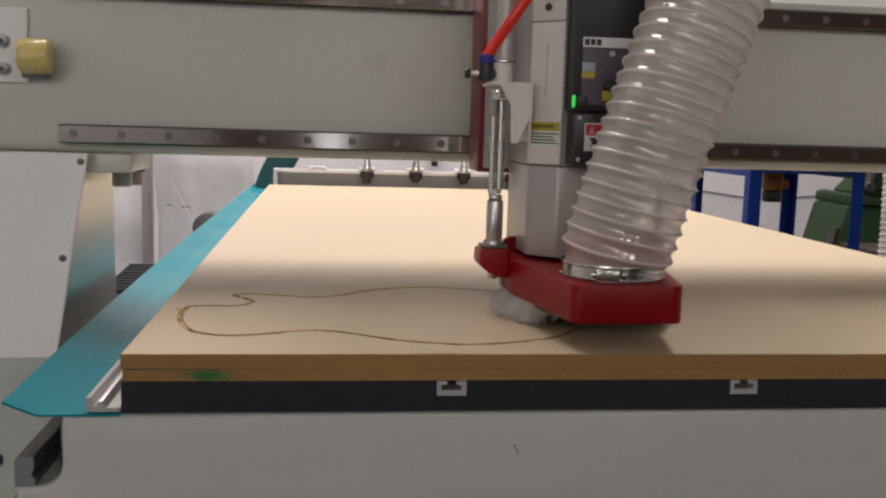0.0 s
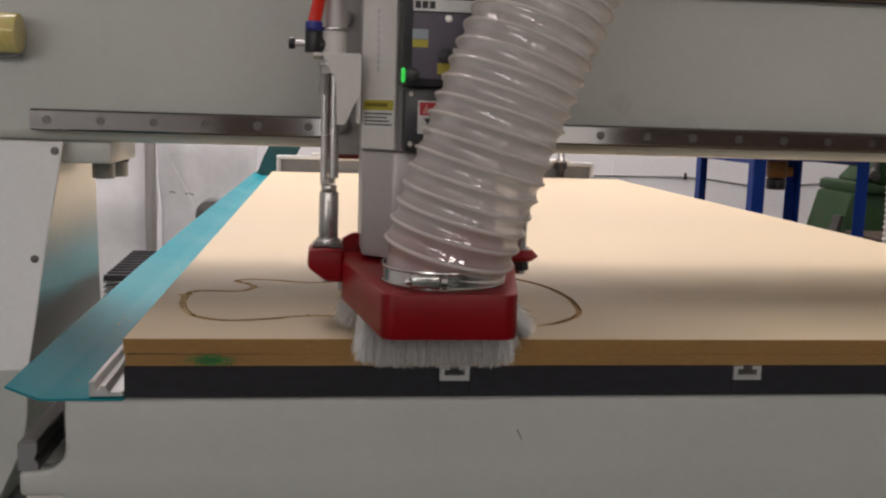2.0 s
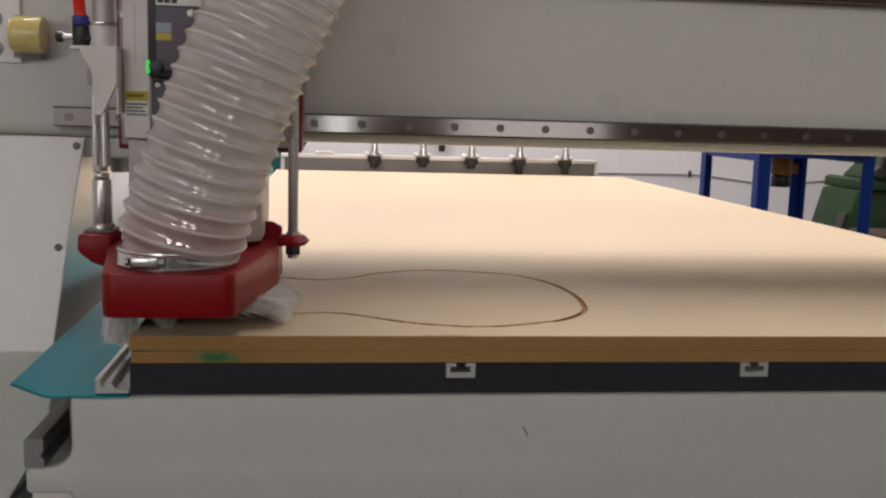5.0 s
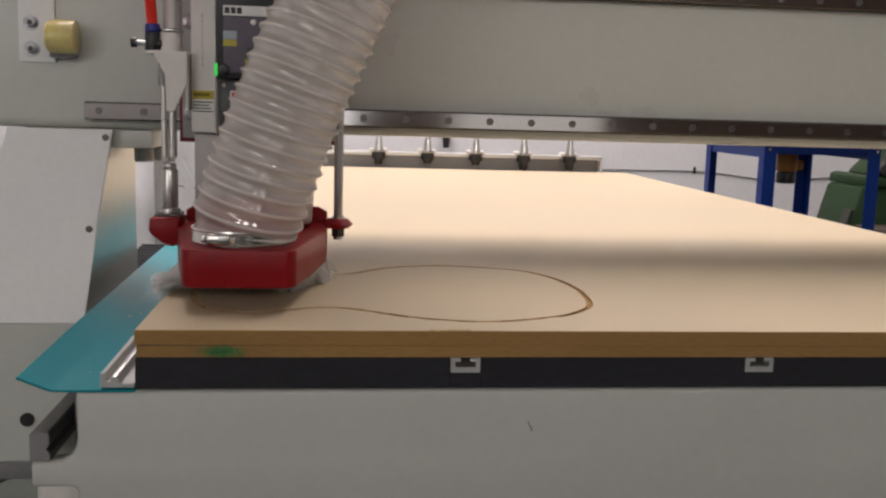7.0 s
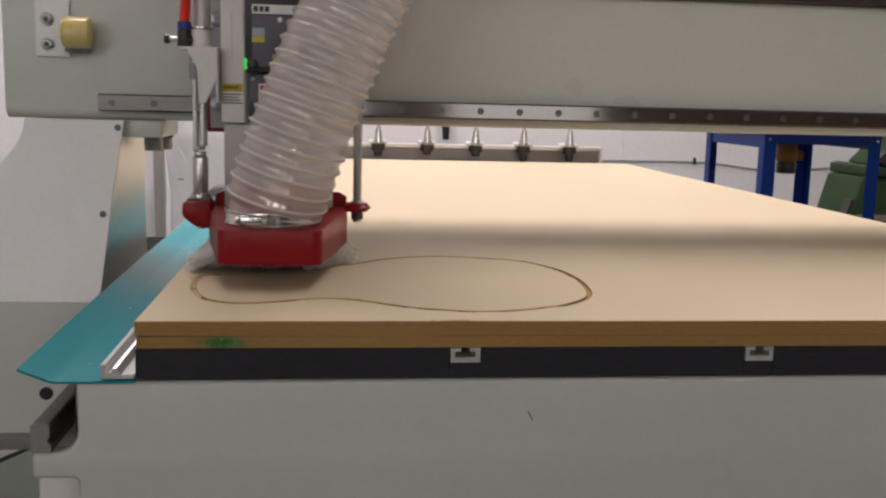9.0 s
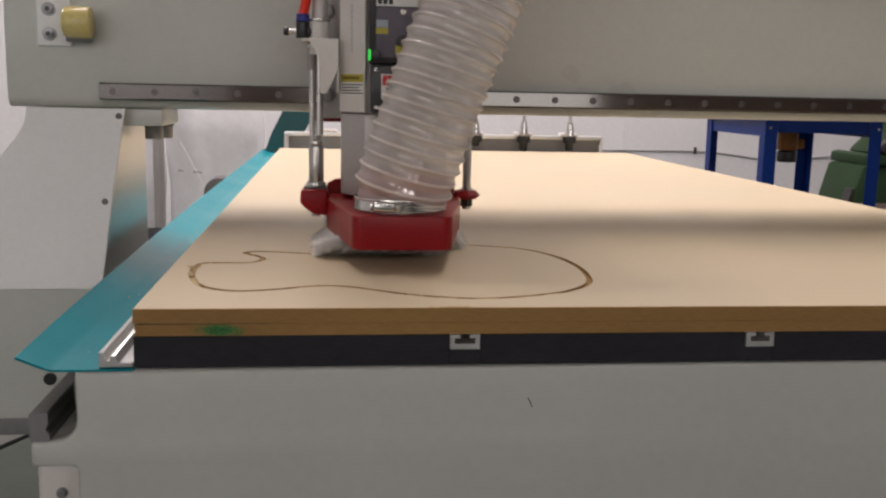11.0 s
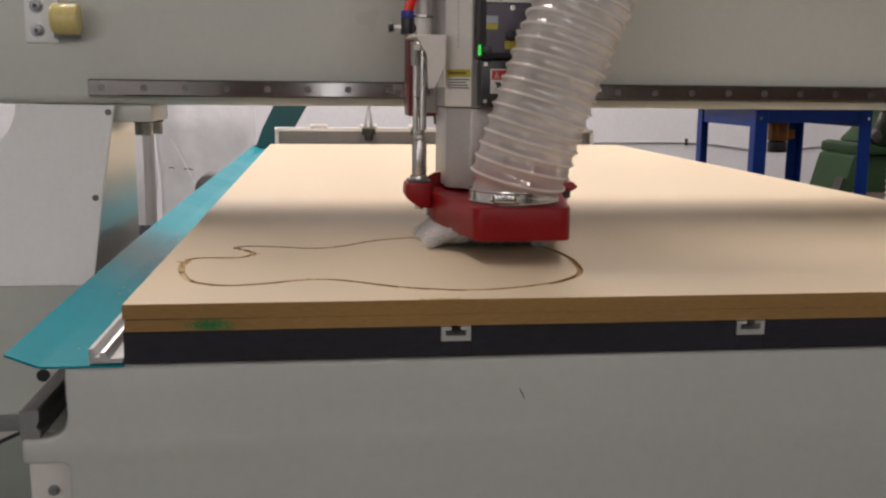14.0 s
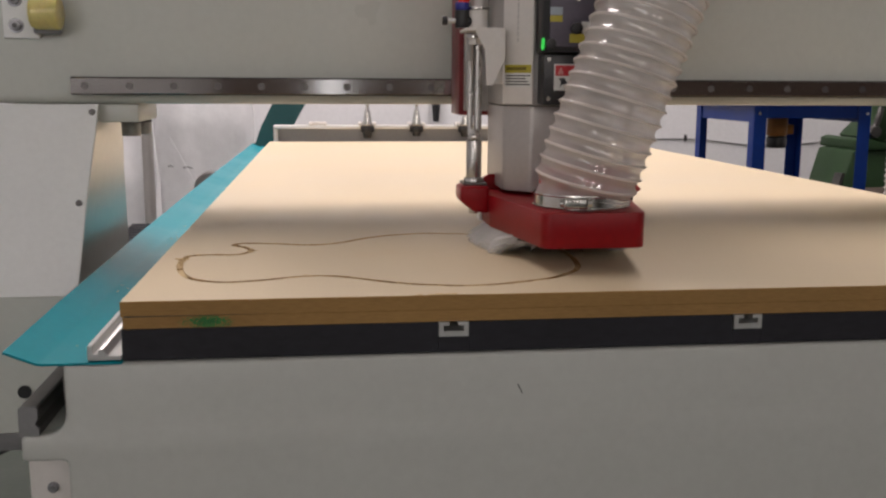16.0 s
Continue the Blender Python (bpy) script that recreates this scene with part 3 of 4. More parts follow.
# ---- the gantry ----
gantry = holder("gantry", "cream steel router gantry with polished guide rails", "machine gantry")
beam_o = [(0.020, 1.0845), (0.0207, 1.0800), (0.0228, 1.0757), (0.0263, 1.0722), (0.0310, 1.0695), (0.0365, 1.0685), (0.233, 1.0685), (0.245, 1.080), (0.245, 1.305), (0.233, 1.317), (0.032, 1.317), (0.020, 1.305)]
part("beam", prism(B(), beam_o, "x", -0.291, 1.496), M["cream"], gantry, "cream painted box beam")


def guide(z):
    o = [(0.0198, z - 0.0105), (0.0140, z - 0.0105), (0.0085, z - 0.0085), (0.0060, z - 0.0110), (0.0010, z - 0.0110), (0.0, z - 0.0100), (0.0, z + 0.0100), (0.0010, z + 0.0110), (0.0060, z + 0.0110), (0.0085, z + 0.0085), (0.0140, z + 0.0105), (0.0198, z + 0.0105)]
    ob = part("guide_rail", prism(B(), o, "x", -0.157, 1.376), M["steel"], gantry, "polished steel guide rail")
    # dark strips stand in for the shade line at the rail's edges
    for lo, hi in ((-0.0124, -0.0108), (0.0108, 0.0124)):
        part("seam", box(B(), -0.157, 1.376, 0.0045, 0.0197, z + lo, z + hi), M["dark"], ob, "dark strip that draws the shade along the rail")
    first = None
    for i in range(26):
        if first is None:
            bm = rod(B(), (0, 0.0016, 0), (0, -0.0003, 0), 0.0052, seg=18)
            rod(bm, (0, 0.0016, 0), (0, -0.0005, 0), 0.0028, seg=6)
            first = finish("bolt", bm, M["railbolt"])
        hole = new("bolt", first)
        hole.parent = ob
        hole.location = (-0.138 + 0.06 * i, 0, z)
    return ob


guide(1.0935)
guide(1.2815)


def leg(mirror):
    def sx(x):
        return 1.22 - x if mirror else x
    top = [(-0.262, 1.0683), (-0.122, 1.0683), (-0.1355, 0.956), (-0.147, 0.832), (-0.1495, 0.811), (-0.338, 0.811), (-0.330, 0.90), (-0.318, 0.955), (-0.296, 0.998), (-0.272, 1.030), (-0.264, 1.049)]
    bm = prism(B(), [(sx(x), z) for x, z in top], "y", 0.004, 0.010, 0.0008, 1)
    for v in bm.verts:
        v.co.y -= (1.0575 - v.co.z) * 0.262
    body = part("front_cover", bm, M["plate"], gantry, "pale painted leg cover plate")
    for x, z in ((-0.1309, 1.0575), (-0.1476, 0.9345)):
        y = 0.004 - (1.0575 - z) * 0.262
        s = rod(B(), (sx(x), y + 0.001, z), (sx(x), y - 0.0022, z), 0.0046, seg=16, bevel=0.0008)
        rod(s, (sx(x), y - 0.001, z), (sx(x), y - 0.0024, z), 0.0022, seg=6)
        screw = part("screw", s, M["boltgrey"], body)
    inner = [(-0.245, 1.0683), (-0.126, 1.0683), (-0.1385, 0.956), (-0.150, 0.832), (-0.153, 0.806), (-0.315, 0.806), (-0.30, 0.955), (-0.26, 1.020)]
    ib = prism(B(), [(sx(x), z) for x, z in inner], "y", 0.0105, 0.180)
    for v in ib.verts:
        if v.co.y < 0.05:
            v.co.y -= (1.0575 - v.co.z) * 0.262
        else:
            v.co.y += (1.0683 - v.co.z) * 0.50
    part("leg", ib, M["brushed"], gantry, "smooth shiny steel gantry leg")
    low = [(-0.338, 0.8105), (-0.150, 0.8105), (-0.152, 0.76), (-0.158, 0.72), (-0.185, 0.66), (-0.212, 0.615), (-0.36, 0.615)]
    lb = prism(B(), [(sx(x), z) for x, z in low], "y", 0.005, 0.12, 0.0015, 1)
    for v in lb.verts:
        if v.co.y < 0.05:
            v.co.y -= 0.0640 - (0.8105 - v.co.z) * 0.03
    foot = part("foot", lb, M["cream"], gantry)
    part("hole", rod(B(), (sx(-0.228), -0.055, 0.676), (sx(-0.228), -0.0585, 0.676), 0.0092, seg=24), M["black"], foot, "round black hole plug")
    part("foot_plate", box(B(), sx(-0.36), sx(-0.205), -0.050, 0.118, 0.588, 0.6145, 0.003), M["greyplastic"], gantry, "dark grey foot plate")
    skirt = part("foot_skirt", prism(B(), [(sx(-0.40), 0.5875), (sx(-0.262), 0.5875), (sx(-0.40), 0.528)], "y", -0.030, -0.022), M["white"], gantry)
    part("skirt_edge", prism(B(), [(sx(-0.40), 0.5275), (sx(-0.262), 0.5870), (sx(-0.252), 0.5870), (sx(-0.40), 0.5190)], "y", -0.034, -0.018), M["black"], skirt, "black rubber edge")
    part("bearing_block", box(B(), sx(-0.118), sx(-0.060), 0.03, 0.12, 0.801, 0.826, 0.003), M["dark"], gantry)
    part("foot_bracket", box(B(), sx(-0.112), sx(-0.062), 0.02, 0.125, 0.8265, 0.838, 0.002), M["dark"], gantry)
    part("lug", box(B(), sx(-0.1300), sx(-0.0715), 0.024, 0.172, 1.0425, 1.0682, 0.003), M["cream"], gantry)
    for x, y, r in ((-0.0998, 0.110, 0.0140), (-0.0900, 0.150, 0.0125)):
        pin = part("guide_pin", rod(B(), (sx(x), y, 1.0420), (sx(x), y, 1.0190), r, seg=32, bevel=0.0015), M["zincgrey"], gantry, "turned steel guide pin")
        part("washer", rod(B(), (sx(x), y, 1.0424), (sx(x), y, 1.0385), r + 0.0015, seg=32, bevel=0.0006), M["dark"], pin)


leg(False)
leg(True)
# the bumper on its plate
part("bumper_plate", box(B(), -0.2440, -0.1965, 0.0135, 0.0198, 1.157, 1.252, 0.0012), M["plate"], gantry, "pale bumper mounting plate")
for z in (1.209, 1.174):
    s = rod(B(), (-0.2265, 0.0135, z), (-0.2265, 0.0060, z), 0.0070, seg=22, bevel=0.0008)
    rod(s, (-0.2265, 0.0068, z), (-0.2265, 0.0055, z), 0.0036, seg=6)
    rod(s, (-0.2265, 0.0137, z), (-0.2265, 0.0122, z), 0.0100, seg=22)
    cap = part("bolt", s, M["zinc"], gantry)
    part("socket", rod(B(), (-0.2265, 0.0056, z), (-0.2265, 0.0052, z), 0.0037, seg=6), M["dark"], cap, "dark hexagon socket")
bump = rod(B(), (-0.1960, -0.010, 1.190), (-0.1610, -0.010, 1.190), 0.0225, seg=30, bevel=0.003)
rod(bump, (-0.1958, -0.010, 1.190), (-0.1990, -0.010, 1.190), 0.0190, seg=30)
part("bumper", bump, M["yellow"], gantry, "translucent yellow rubber bumper")
part("bumper_foot", box(B(), -0.200, -0.166, -0.004, 0.0137, 1.163, 1.178, 0.002), M["greyplastic"], gantry)

# ---- the router head (its zero: spindle axis, rail face, floor) ----
head = holder("router_spindle", "grey router spindle with a red dust shoe and clear hose", "router spindle")
part("carriage", box(B(), -0.106, 0.106, -0.078, -0.0012, 1.058, 1.46, 0.002), M["deepred"], head, "dark red carriage block")
slide = part("slide_plate", box(B(), -0.0995, 0.0995, -0.094, -0.0785, 1.064, 1.47, 0.0015), M["grey"], head, "grey slide plate")
for x in (-0.088, 0.088):
    for z, r in ((1.21, 0.0100), (1.150, 0.0062), (1.120, 0.0062), (1.096, 0.0100), (1.33, 0.0100)):
        s = rod(B(), (x, -0.0942, z), (x, -0.1005, z), r, seg=20, bevel=0.001)
        rod(s, (x, -0.0990, z), (x, -0.1012, z), r * 0.55, seg=6)
        part("bolt", s, M["zinc"], slide)
column_o = [(0.0690, -0.0945), (-0.0690, -0.0945), (-0.0690, -0.2120), (-0.0395, -0.2405), (0.0395, -0.2405), (0.0690, -0.2120)]
part("column", prism(B(), column_o, "z", 1.0745, 1.48, 0.002), M["grey"], head, "grey spindle column with bevelled corners")
part("spindle", prism(B(), [(x * 0.99, max(y, -0.2385)) for x, y in column_o], "z", 0.9690, 1.0740, 0.003), M["spindle"], head, "silver spindle housing")
# cover strips on the bevelled corners; each is built flat and turned into place
olive = material("olive_print", (0.17, 0.13, 0.02), 0.6, vary=0.2, scale=200, bump=0)
faint = material("faint_print", (0.52, 0.50, 0.48), 0.5, vary=0.1, bump=0)
for s in (-1, 1):
    corner = pose(s * 0.0525, -0.2275, 0, 0, 0, s * 44)
    strip = part("cover_strip", box(B(), -0.0215, 0.0215, -0.0045, -0.0002, 1.0760, 1.2340, 0.0012), M["white"], head, "white cover strip")
    upper = part("cover_strip", box(B(), -0.0215, 0.0215, -0.0051, -0.0002, 1.2352, 1.45, 0.0012), M["white"], head)
    strip.matrix_basis = upper.matrix_basis = corner
    part("screw", rod(B(), (0, -0.0051, 1.2500), (0, -0.0075, 1.2500), 0.0042, seg=16, bevel=0.0006), M["dark"], upper)
    if s < 0:
        lab = part("label", box(B(), -0.0185, 0.0208, -0.0049, -0.0045, 1.0965, 1.1238), M["labelw"], strip, "white and yellow warning label")
        part("label_head", box(B(), -0.0178, 0.0200, -0.0052, -0.0049, 1.1135, 1.1232), M["labely"], lab, "yellow label heading")
        part("label_text", shift(bars_mesh(-0.0160, 0.0185, [1.1095, 1.1060, 1.1025, 1.0990], 0.0013), pose(0, -0.0049, 0)), M["ink"], lab, "dark lines of small print")
        part("label_text", shift(bars_mesh(-0.0150, 0.0130, [1.1168], 0.0036), pose(0, -0.0052, 0)), olive, lab, "dark heading print")
        upright = B()
        for i in range(9):
            box(upright, -0.0010, 0.0010, -0.0049, -0.0045, 1.150 + i * 0.0068, 1.1552 + i * 0.0068)
        part("label_text", upright, faint, strip, "faint upright print")

control = part("control_box", box(B(), -0.0360, 0.0600, -0.2750, -0.2398, 1.1360, 1.45, 0.003), M["black"], head, "black control box")
lowbox = part("control_box", box(B(), -0.0330, 0.0600, -0.2730, -0.2398, 1.0760, 1.1345, 0.003), M["black"], head, "black lower control box")
part("panel", box(B(), -0.0275, 0.0560, -0.2766, -0.2750, 1.1430, 1.2030, 0.0006, 1), M["panel"], control, "violet-grey control panel")
badge = part("badge", box(B(), -0.0275, 0.0560, -0.2768, -0.2750, 1.2042, 1.2150, 0.0004, 1), M["labelw"], control, "pale badge strip")
logo = B()
for i, w in enumerate((0.0052, 0.0052, 0.0052)):
    box(logo, -0.0258 + i * 0.0066, -0.0258 + i * 0.0066 + w, -0.2771, -0.2768, 1.2065, 1.2130, 0.0002, 1)
part("badge_mark", logo, M["ink"], control, "dark plain maker's mark")
pscrew = rod(B(), (0.0050, -0.2766, 1.1980), (0.0050, -0.2782, 1.1980), 0.0034, seg=16)
part("screw", pscrew, M["chrome"], control)
part("sticker", box(B(), -0.0275, -0.0130, -0.2769, -0.2766, 1.1790, 1.1880), material("pale_blue_sticker", (0.32, 0.37, 0.42), 0.5, vary=0.08, bump=0), control, "pale blue sticker")
part("sticker", box(B(), -0.0275, -0.0130, -0.2769, -0.2766, 1.1715, 1.1785), M["labely"], control, "yellow sticker")
knob = rod(B(), (0.0030, -0.2766, 1.1640), (0.0030, -0.2860, 1.1640), 0.0065, seg=20, bevel=0.001)
part("knob", knob, M["black"], control, "black knob")
part("sticker", box(B(), -0.0040, 0.0280, -0.2769, -0.2766, 1.1480, 1.1580), M["labely"], control, "yellow sticker")
part("sticker", box(B(), 0.0100, 0.0300, -0.2769, -0.2766, 1.1590, 1.1720), M["labelw"], control, "white sticker")
part("pilot_lamp", box(B(), -0.0372, -0.0334, -0.2790, -0.2745, 1.1392, 1.1530, 0.0018), M["led"], control, "lit green pilot lamp")
part("switch_knob", rod(B(), (-0.0272, -0.2750, 1.1462), (-0.0272, -0.2840, 1.1462), 0.0062, seg=20, bevel=0.0012), M["black"], control, "black round switch")
warn = part("warning_label", box(B(), -0.0205, 0.0115, -0.2733, -0.2730, 1.0930, 1.1235), M["labelw"], lowbox, "white and red warning label")
part("warning_head", box(B(), -0.0190, 0.0100, -0.2735, -0.2733, 1.1100, 1.1220), M["labelr"], warn, "red warning heading")
tri = prism(B(), [(-0.0165, 1.1115), (-0.0085, 1.1115), (-0.0125, 1.1205)], "y", -0.2737, -0.2735)
part("warning_sign", tri, material("pale_red_print", (0.62, 0.28, 0.26), 0.5, bump=0), warn, "pale triangle sign")
pic = prism(B(), [(-0.0150, 1.1070), (-0.0080, 1.1075), (-0.0045, 1.1020), (-0.0060, 1.0960), (-0.0100, 1.1005), (-0.0135, 1.0965), (-0.0120, 1.1030)], "y", -0.2735, -0.2733)
part("warning_picture", pic, M["ink"], warn, "black pictogram")
for z in (1.0835, 1.1290):
    part("screw", rod(B(), (-0.0270, -0.2730, z), (-0.0270, -0.2745, z), 0.0026, seg=14), M["chrome"], lowbox)

# collet and bit
tool = part("collet", rod(B(), (0, -0.223, 0.969), (0, -0.223, 0.938), 0.024, seg=28, bevel=0.002), M["steel"], head, "steel collet nut")
part("router_bit", rod(B(), (0, -0.223, 0.938), (0, -0.223, 0.8915), 0.0028, seg=14), M["chrome"], tool, "slim steel router bit")

# ---- the dust shoe ----
def rounded(corners, seg=6):
    """An outline with each (x, y, radius) corner turned into an arc."""
    out = []
    n = len(corners)
    for i, (x, y, r) in enumerate(corners):
        p = Vector((x, y))
        a = (Vector(corners[i - 1][:2]) - p).normalized()
        b = (Vector(corners[(i + 1) % n][:2]) - p).normalized()
        half = math.acos(max(-1.0, min(1.0, a.dot(b)))) / 2
        if r <= 0:
            out.append((x, y))
            continue
        mid = p + (a + b).normalized() * (r / math.sin(half))
        u, v = p + a * (r / math.tan(half)) - mid, p + b * (r / math.tan(half)) - mid
        for k in range(seg + 1):
            w = u.lerp(v, k / seg).normalized() * r + mid
            out.append((w.x, w.y))
    return out


shoe_o = rounded([(-0.0560, -0.3945, 0.013), (0.0560, -0.3945, 0.013), (0.0865, -0.2250, 0.012), (0.0865, -0.1500, 0.003), (-0.0865, -0.1500, 0.003), (-0.0865, -0.2250, 0.012)])
shoe = part("dust_shoe", prism(B(), shoe_o, "z", 0.9250, 0.9645, 0.0022, 2), M["red"], head, "red painted dust shoe")
ear_o = [(-0.0850, 0.9745), (-0.1205, 0.9745), (-0.1218, 0.9580), (-0.1180, 0.9530), (-0.1040, 0.9425), (-0.0850, 0.9405)]
part("ear", prism(B(), ear_o, "y", -0.215, -0.165, 0.004, 3), M["red"], shoe)
lug = rod(B(), (0.1000, -0.187, 0.9620), (0.1000, -0.187, 0.9672), 0.0125, 0.0185, seg=28)
rod(lug, (0.1000, -0.187, 0.9672), (0.1000, -0.187, 0.9735), 0.0185, 0.0120, seg=28)
box(lug, 0.0850, 0.0960, -0.200, -0.172, 0.9625, 0.9725, 0.001, 1)
part("ear", lug, M["red"], shoe, "red rounded lug")
part("side_strip", box(B(), -0.0905, -0.0868, -0.172, -0.153, 0.9255, 0.9400, 0.0006, 1), M["alu"], shoe, "pale metal strip")
part("cylinder_foot", box(B(), -0.1165, -0.0865, -0.204, -0.170, 0.9747, 0.9780, 0.0008, 1), M["boltgrey"], shoe, "grey steel foot plate")
part("rear_wall", prism(B(), [(-0.0865, 0.9646), (0.0865, 0.9646), (0.0865, 0.978), (0.076, 0.984), (-0.076, 0.984), (-0.0865, 0.978)], "y", -0.158, -0.1502), M["red"], shoe)
part("port", rod(B(), (0.002, -0.333, 0.9650), (0.002, -0.333, 1.0080), 0.0500, seg=40, caps=True, bevel=0.001), M["redport"], shoe, "bright red hose port")
clamp = B()
prof = [(0.0530, 0.9655), (0.0547, 0.9655), (0.0549, 0.9670), (0.0540, 0.9682), (0.0540, 0.9785), (0.0549, 0.9797), (0.0547, 0.9812), (0.0530, 0.9812)]
rings = [[clamp.verts.new((r * math.cos(a), -0.333 + r * math.sin(a), z)) for r, z in prof] for a in [2 * math.pi * k / 56 for k in range(56)]]
for i in range(56):
    a, b = rings[i], rings[(i + 1) % 56]
    for k in range(len(prof)):
        clamp.faces.new((a[k], a[(k + 1) % len(prof)], b[(k + 1) % len(prof)], b[k]))
part("hose_clamp", clamp, M["chrome"], shoe, "bright steel worm-drive hose clamp")
worm = B()
box(worm, -0.0260, 0.0000, -0.3920, -0.3850, 0.9675, 0.9795, 0.003, 3)
rod(worm, (0.0000, -0.3895, 0.9735), (0.0050, -0.3895, 0.9735), 0.0046, seg=8)
rod(worm, (-0.0260, -0.3895, 0.9735), (-0.0290, -0.3890, 0.9735), 0.0035, seg=12)
bmesh.ops.rotate(worm, cent=(0, -0.333, 0), matrix=Matrix.Rotation(radians(-8), 3, "Z"), verts=worm.verts)
part("clamp_screw", worm, M["chrome"], shoe, "steel clamp screw housing")


def cylinder(x, lower):
    ob = None
    if lower:
        bm = rod(B(), (x, -0.187, 0.9760), (x, -0.187, 1.0300), 0.0098, seg=26, bevel=0.001)
        rod(bm, (x, -0.187, 0.9745), (x, -0.187, 0.9830), 0.0125, seg=26, bevel=0.0012)
        rod(bm, (x, -0.187, 1.0300), (x, -0.187, 1.0370), 0.0078, seg=20, bevel=0.001)
        rod(bm, (x, -0.187, 1.0385), (x, -0.187, 1.0440), 0.0070, seg=6)
        ob = part("air_cylinder", bm, M["rodsteel"], head, "grey aluminium air cylinder")
        part("piston_rod", rod(B(), (x + 0.0042, -0.187, 1.0440), (x + 0.0042, -0.187, 1.1560), 0.0050, seg=18), M["rodsteel"], ob)
        part("guide_rod", rod(B(), (x - 0.0052, -0.187, 1.0370), (x - 0.0052, -0.187, 1.1560), 0.0038, seg=12), M["rodsteel"], ob)
        part("sleeve", rod(B(), (x - 0.0062, -0.187, 1.1280), (x - 0.0062, -0.187, 1.1555), 0.0056, seg=20, bevel=0.0006), M["grey"], ob)
        part("nut", rod(B(), (x, -0.187, 1.1480), (x, -0.187, 1.1560), 0.0100, seg=6), M["white"], ob)
        part("washer", rod(B(), (x, -0.187, 1.1562), (x, -0.187, 1.1585), 0.0125, seg=24), M["chrome"], ob)
        part("barrel", rod(B(), (x + 0.003, -0.187, 1.1660), (x + 0.003, -0.187, 1.1900), 0.0120, seg=24, bevel=0.001), M["white"], ob)
        part("barrel", rod(B(), (x + 0.005, -0.187, 1.1920), (x + 0.005, -0.187, 1.45), 0.0105, seg=24), M["spindle"], ob)
        part("collar", rod(B(), (x + 0.004, -0.187, 1.1895), (x + 0.004, -0.187, 1.1930), 0.0145, seg=24, bevel=0.0008), M["chrome"], ob)
        lownut = rod(B(), (x, -0.187, 0.9440), (x, -0.187, 0.9375), 0.0060, seg=14)
        part("stud", lownut, M["steel"], ob)
    else:
        ob = part("guide_rod", rod(B(), (x, -0.187, 0.9480), (x, -0.187, 1.30), 0.0056, seg=18), M["rodsteel"], head, "slim steel guide rod")
        part("nut", rod(B(), (x, -0.187, 0.9700), (x, -0.187, 0.9760), 0.0090, seg=6), M["chrome"], ob)
        part("nut", rod(B(), (x, -0.187, 0.9520), (x, -0.187, 0.9620), 0.0088, seg=6), M["dark"], ob)
    return ob


cylinder(-0.1010, True)
cylinder(0.1000, False)
br = prism(B(), [(-0.1080, 1.1660), (-0.0722, 1.1660), (-0.0722, 1.1300), (-0.0870, 1.0985), (-0.0950, 1.0985), (-0.0965, 1.1400), (-0.1080, 1.1610)], "y", -0.239, -0.235, 0.0006, 1)
box(br, -0.1180, -0.0722, -0.2345, -0.168, 1.1625, 1.1660, 0.0006, 1)
box(br, -0.0745, -0.0722, -0.2345, -0.168, 1.1000, 1.1620, 0.0004, 1)
part("bracket", br, M["white"], head, "pale bent sheet bracket")
fit_bm = rod(B(), (-0.1180, -0.190, 1.1680), (-0.1180, -0.190, 1.1890), 0.0088, seg=18, bevel=0.001)
rod(fit_bm, (-0.1180, -0.190, 1.1760), (-0.1040, -0.189, 1.1760), 0.0065, seg=16)
fitting = part("air_fitting", fit_bm, M["black"], head, "black push-in air fitting")
part("collar", rod(B(), (-0.1180, -0.190, 1.1892), (-0.1180, -0.190, 1.1985), 0.0086, seg=18, bevel=0.001), M["bluecap"], fitting, "blue release collar")
valve = rod(B(), (-0.1260, -0.190, 1.1765), (-0.1360, -0.190, 1.1765), 0.0030, seg=14)
part("valve_stem", valve, M["alu"], fitting)
part("valve_knob", rod(B(), (-0.1360, -0.190, 1.1765), (-0.1425, -0.190, 1.1765), 0.0056, seg=16, bevel=0.0008), M["black"], fitting, "small black valve knob")
tube_pts = [(0, 0, -0.004), (0, -0.004, 0.02), (0.001, -0.018, 0.06), (0.004, -0.024, 0.11), (0.012, -0.024, 0.17), (0.03, -0.02, 0.26)]
air_tube = part("air_tube", sweep(B(), curve_points(tube_pts, 6), 0.0064, 14), M["redtube"], head, "bright red air tube")
air_tube.location = (-0.1180, -0.190, 1.1960)


# ---- the clear hose ----
HOSE = [(-0.0025, 0, 0), (-0.0020, -0.0004, 0.014), (0.007, -0.004, 0.047), (0.029, -0.008, 0.115), (0.058, -0.006, 0.195), (0.097, 0.002, 0.285), (0.143, 0.012, 0.38), (0.20, 0.025, 0.49), (0.28, 0.05, 0.60)]
PITCH, RAD = 0.0158, 0.0568


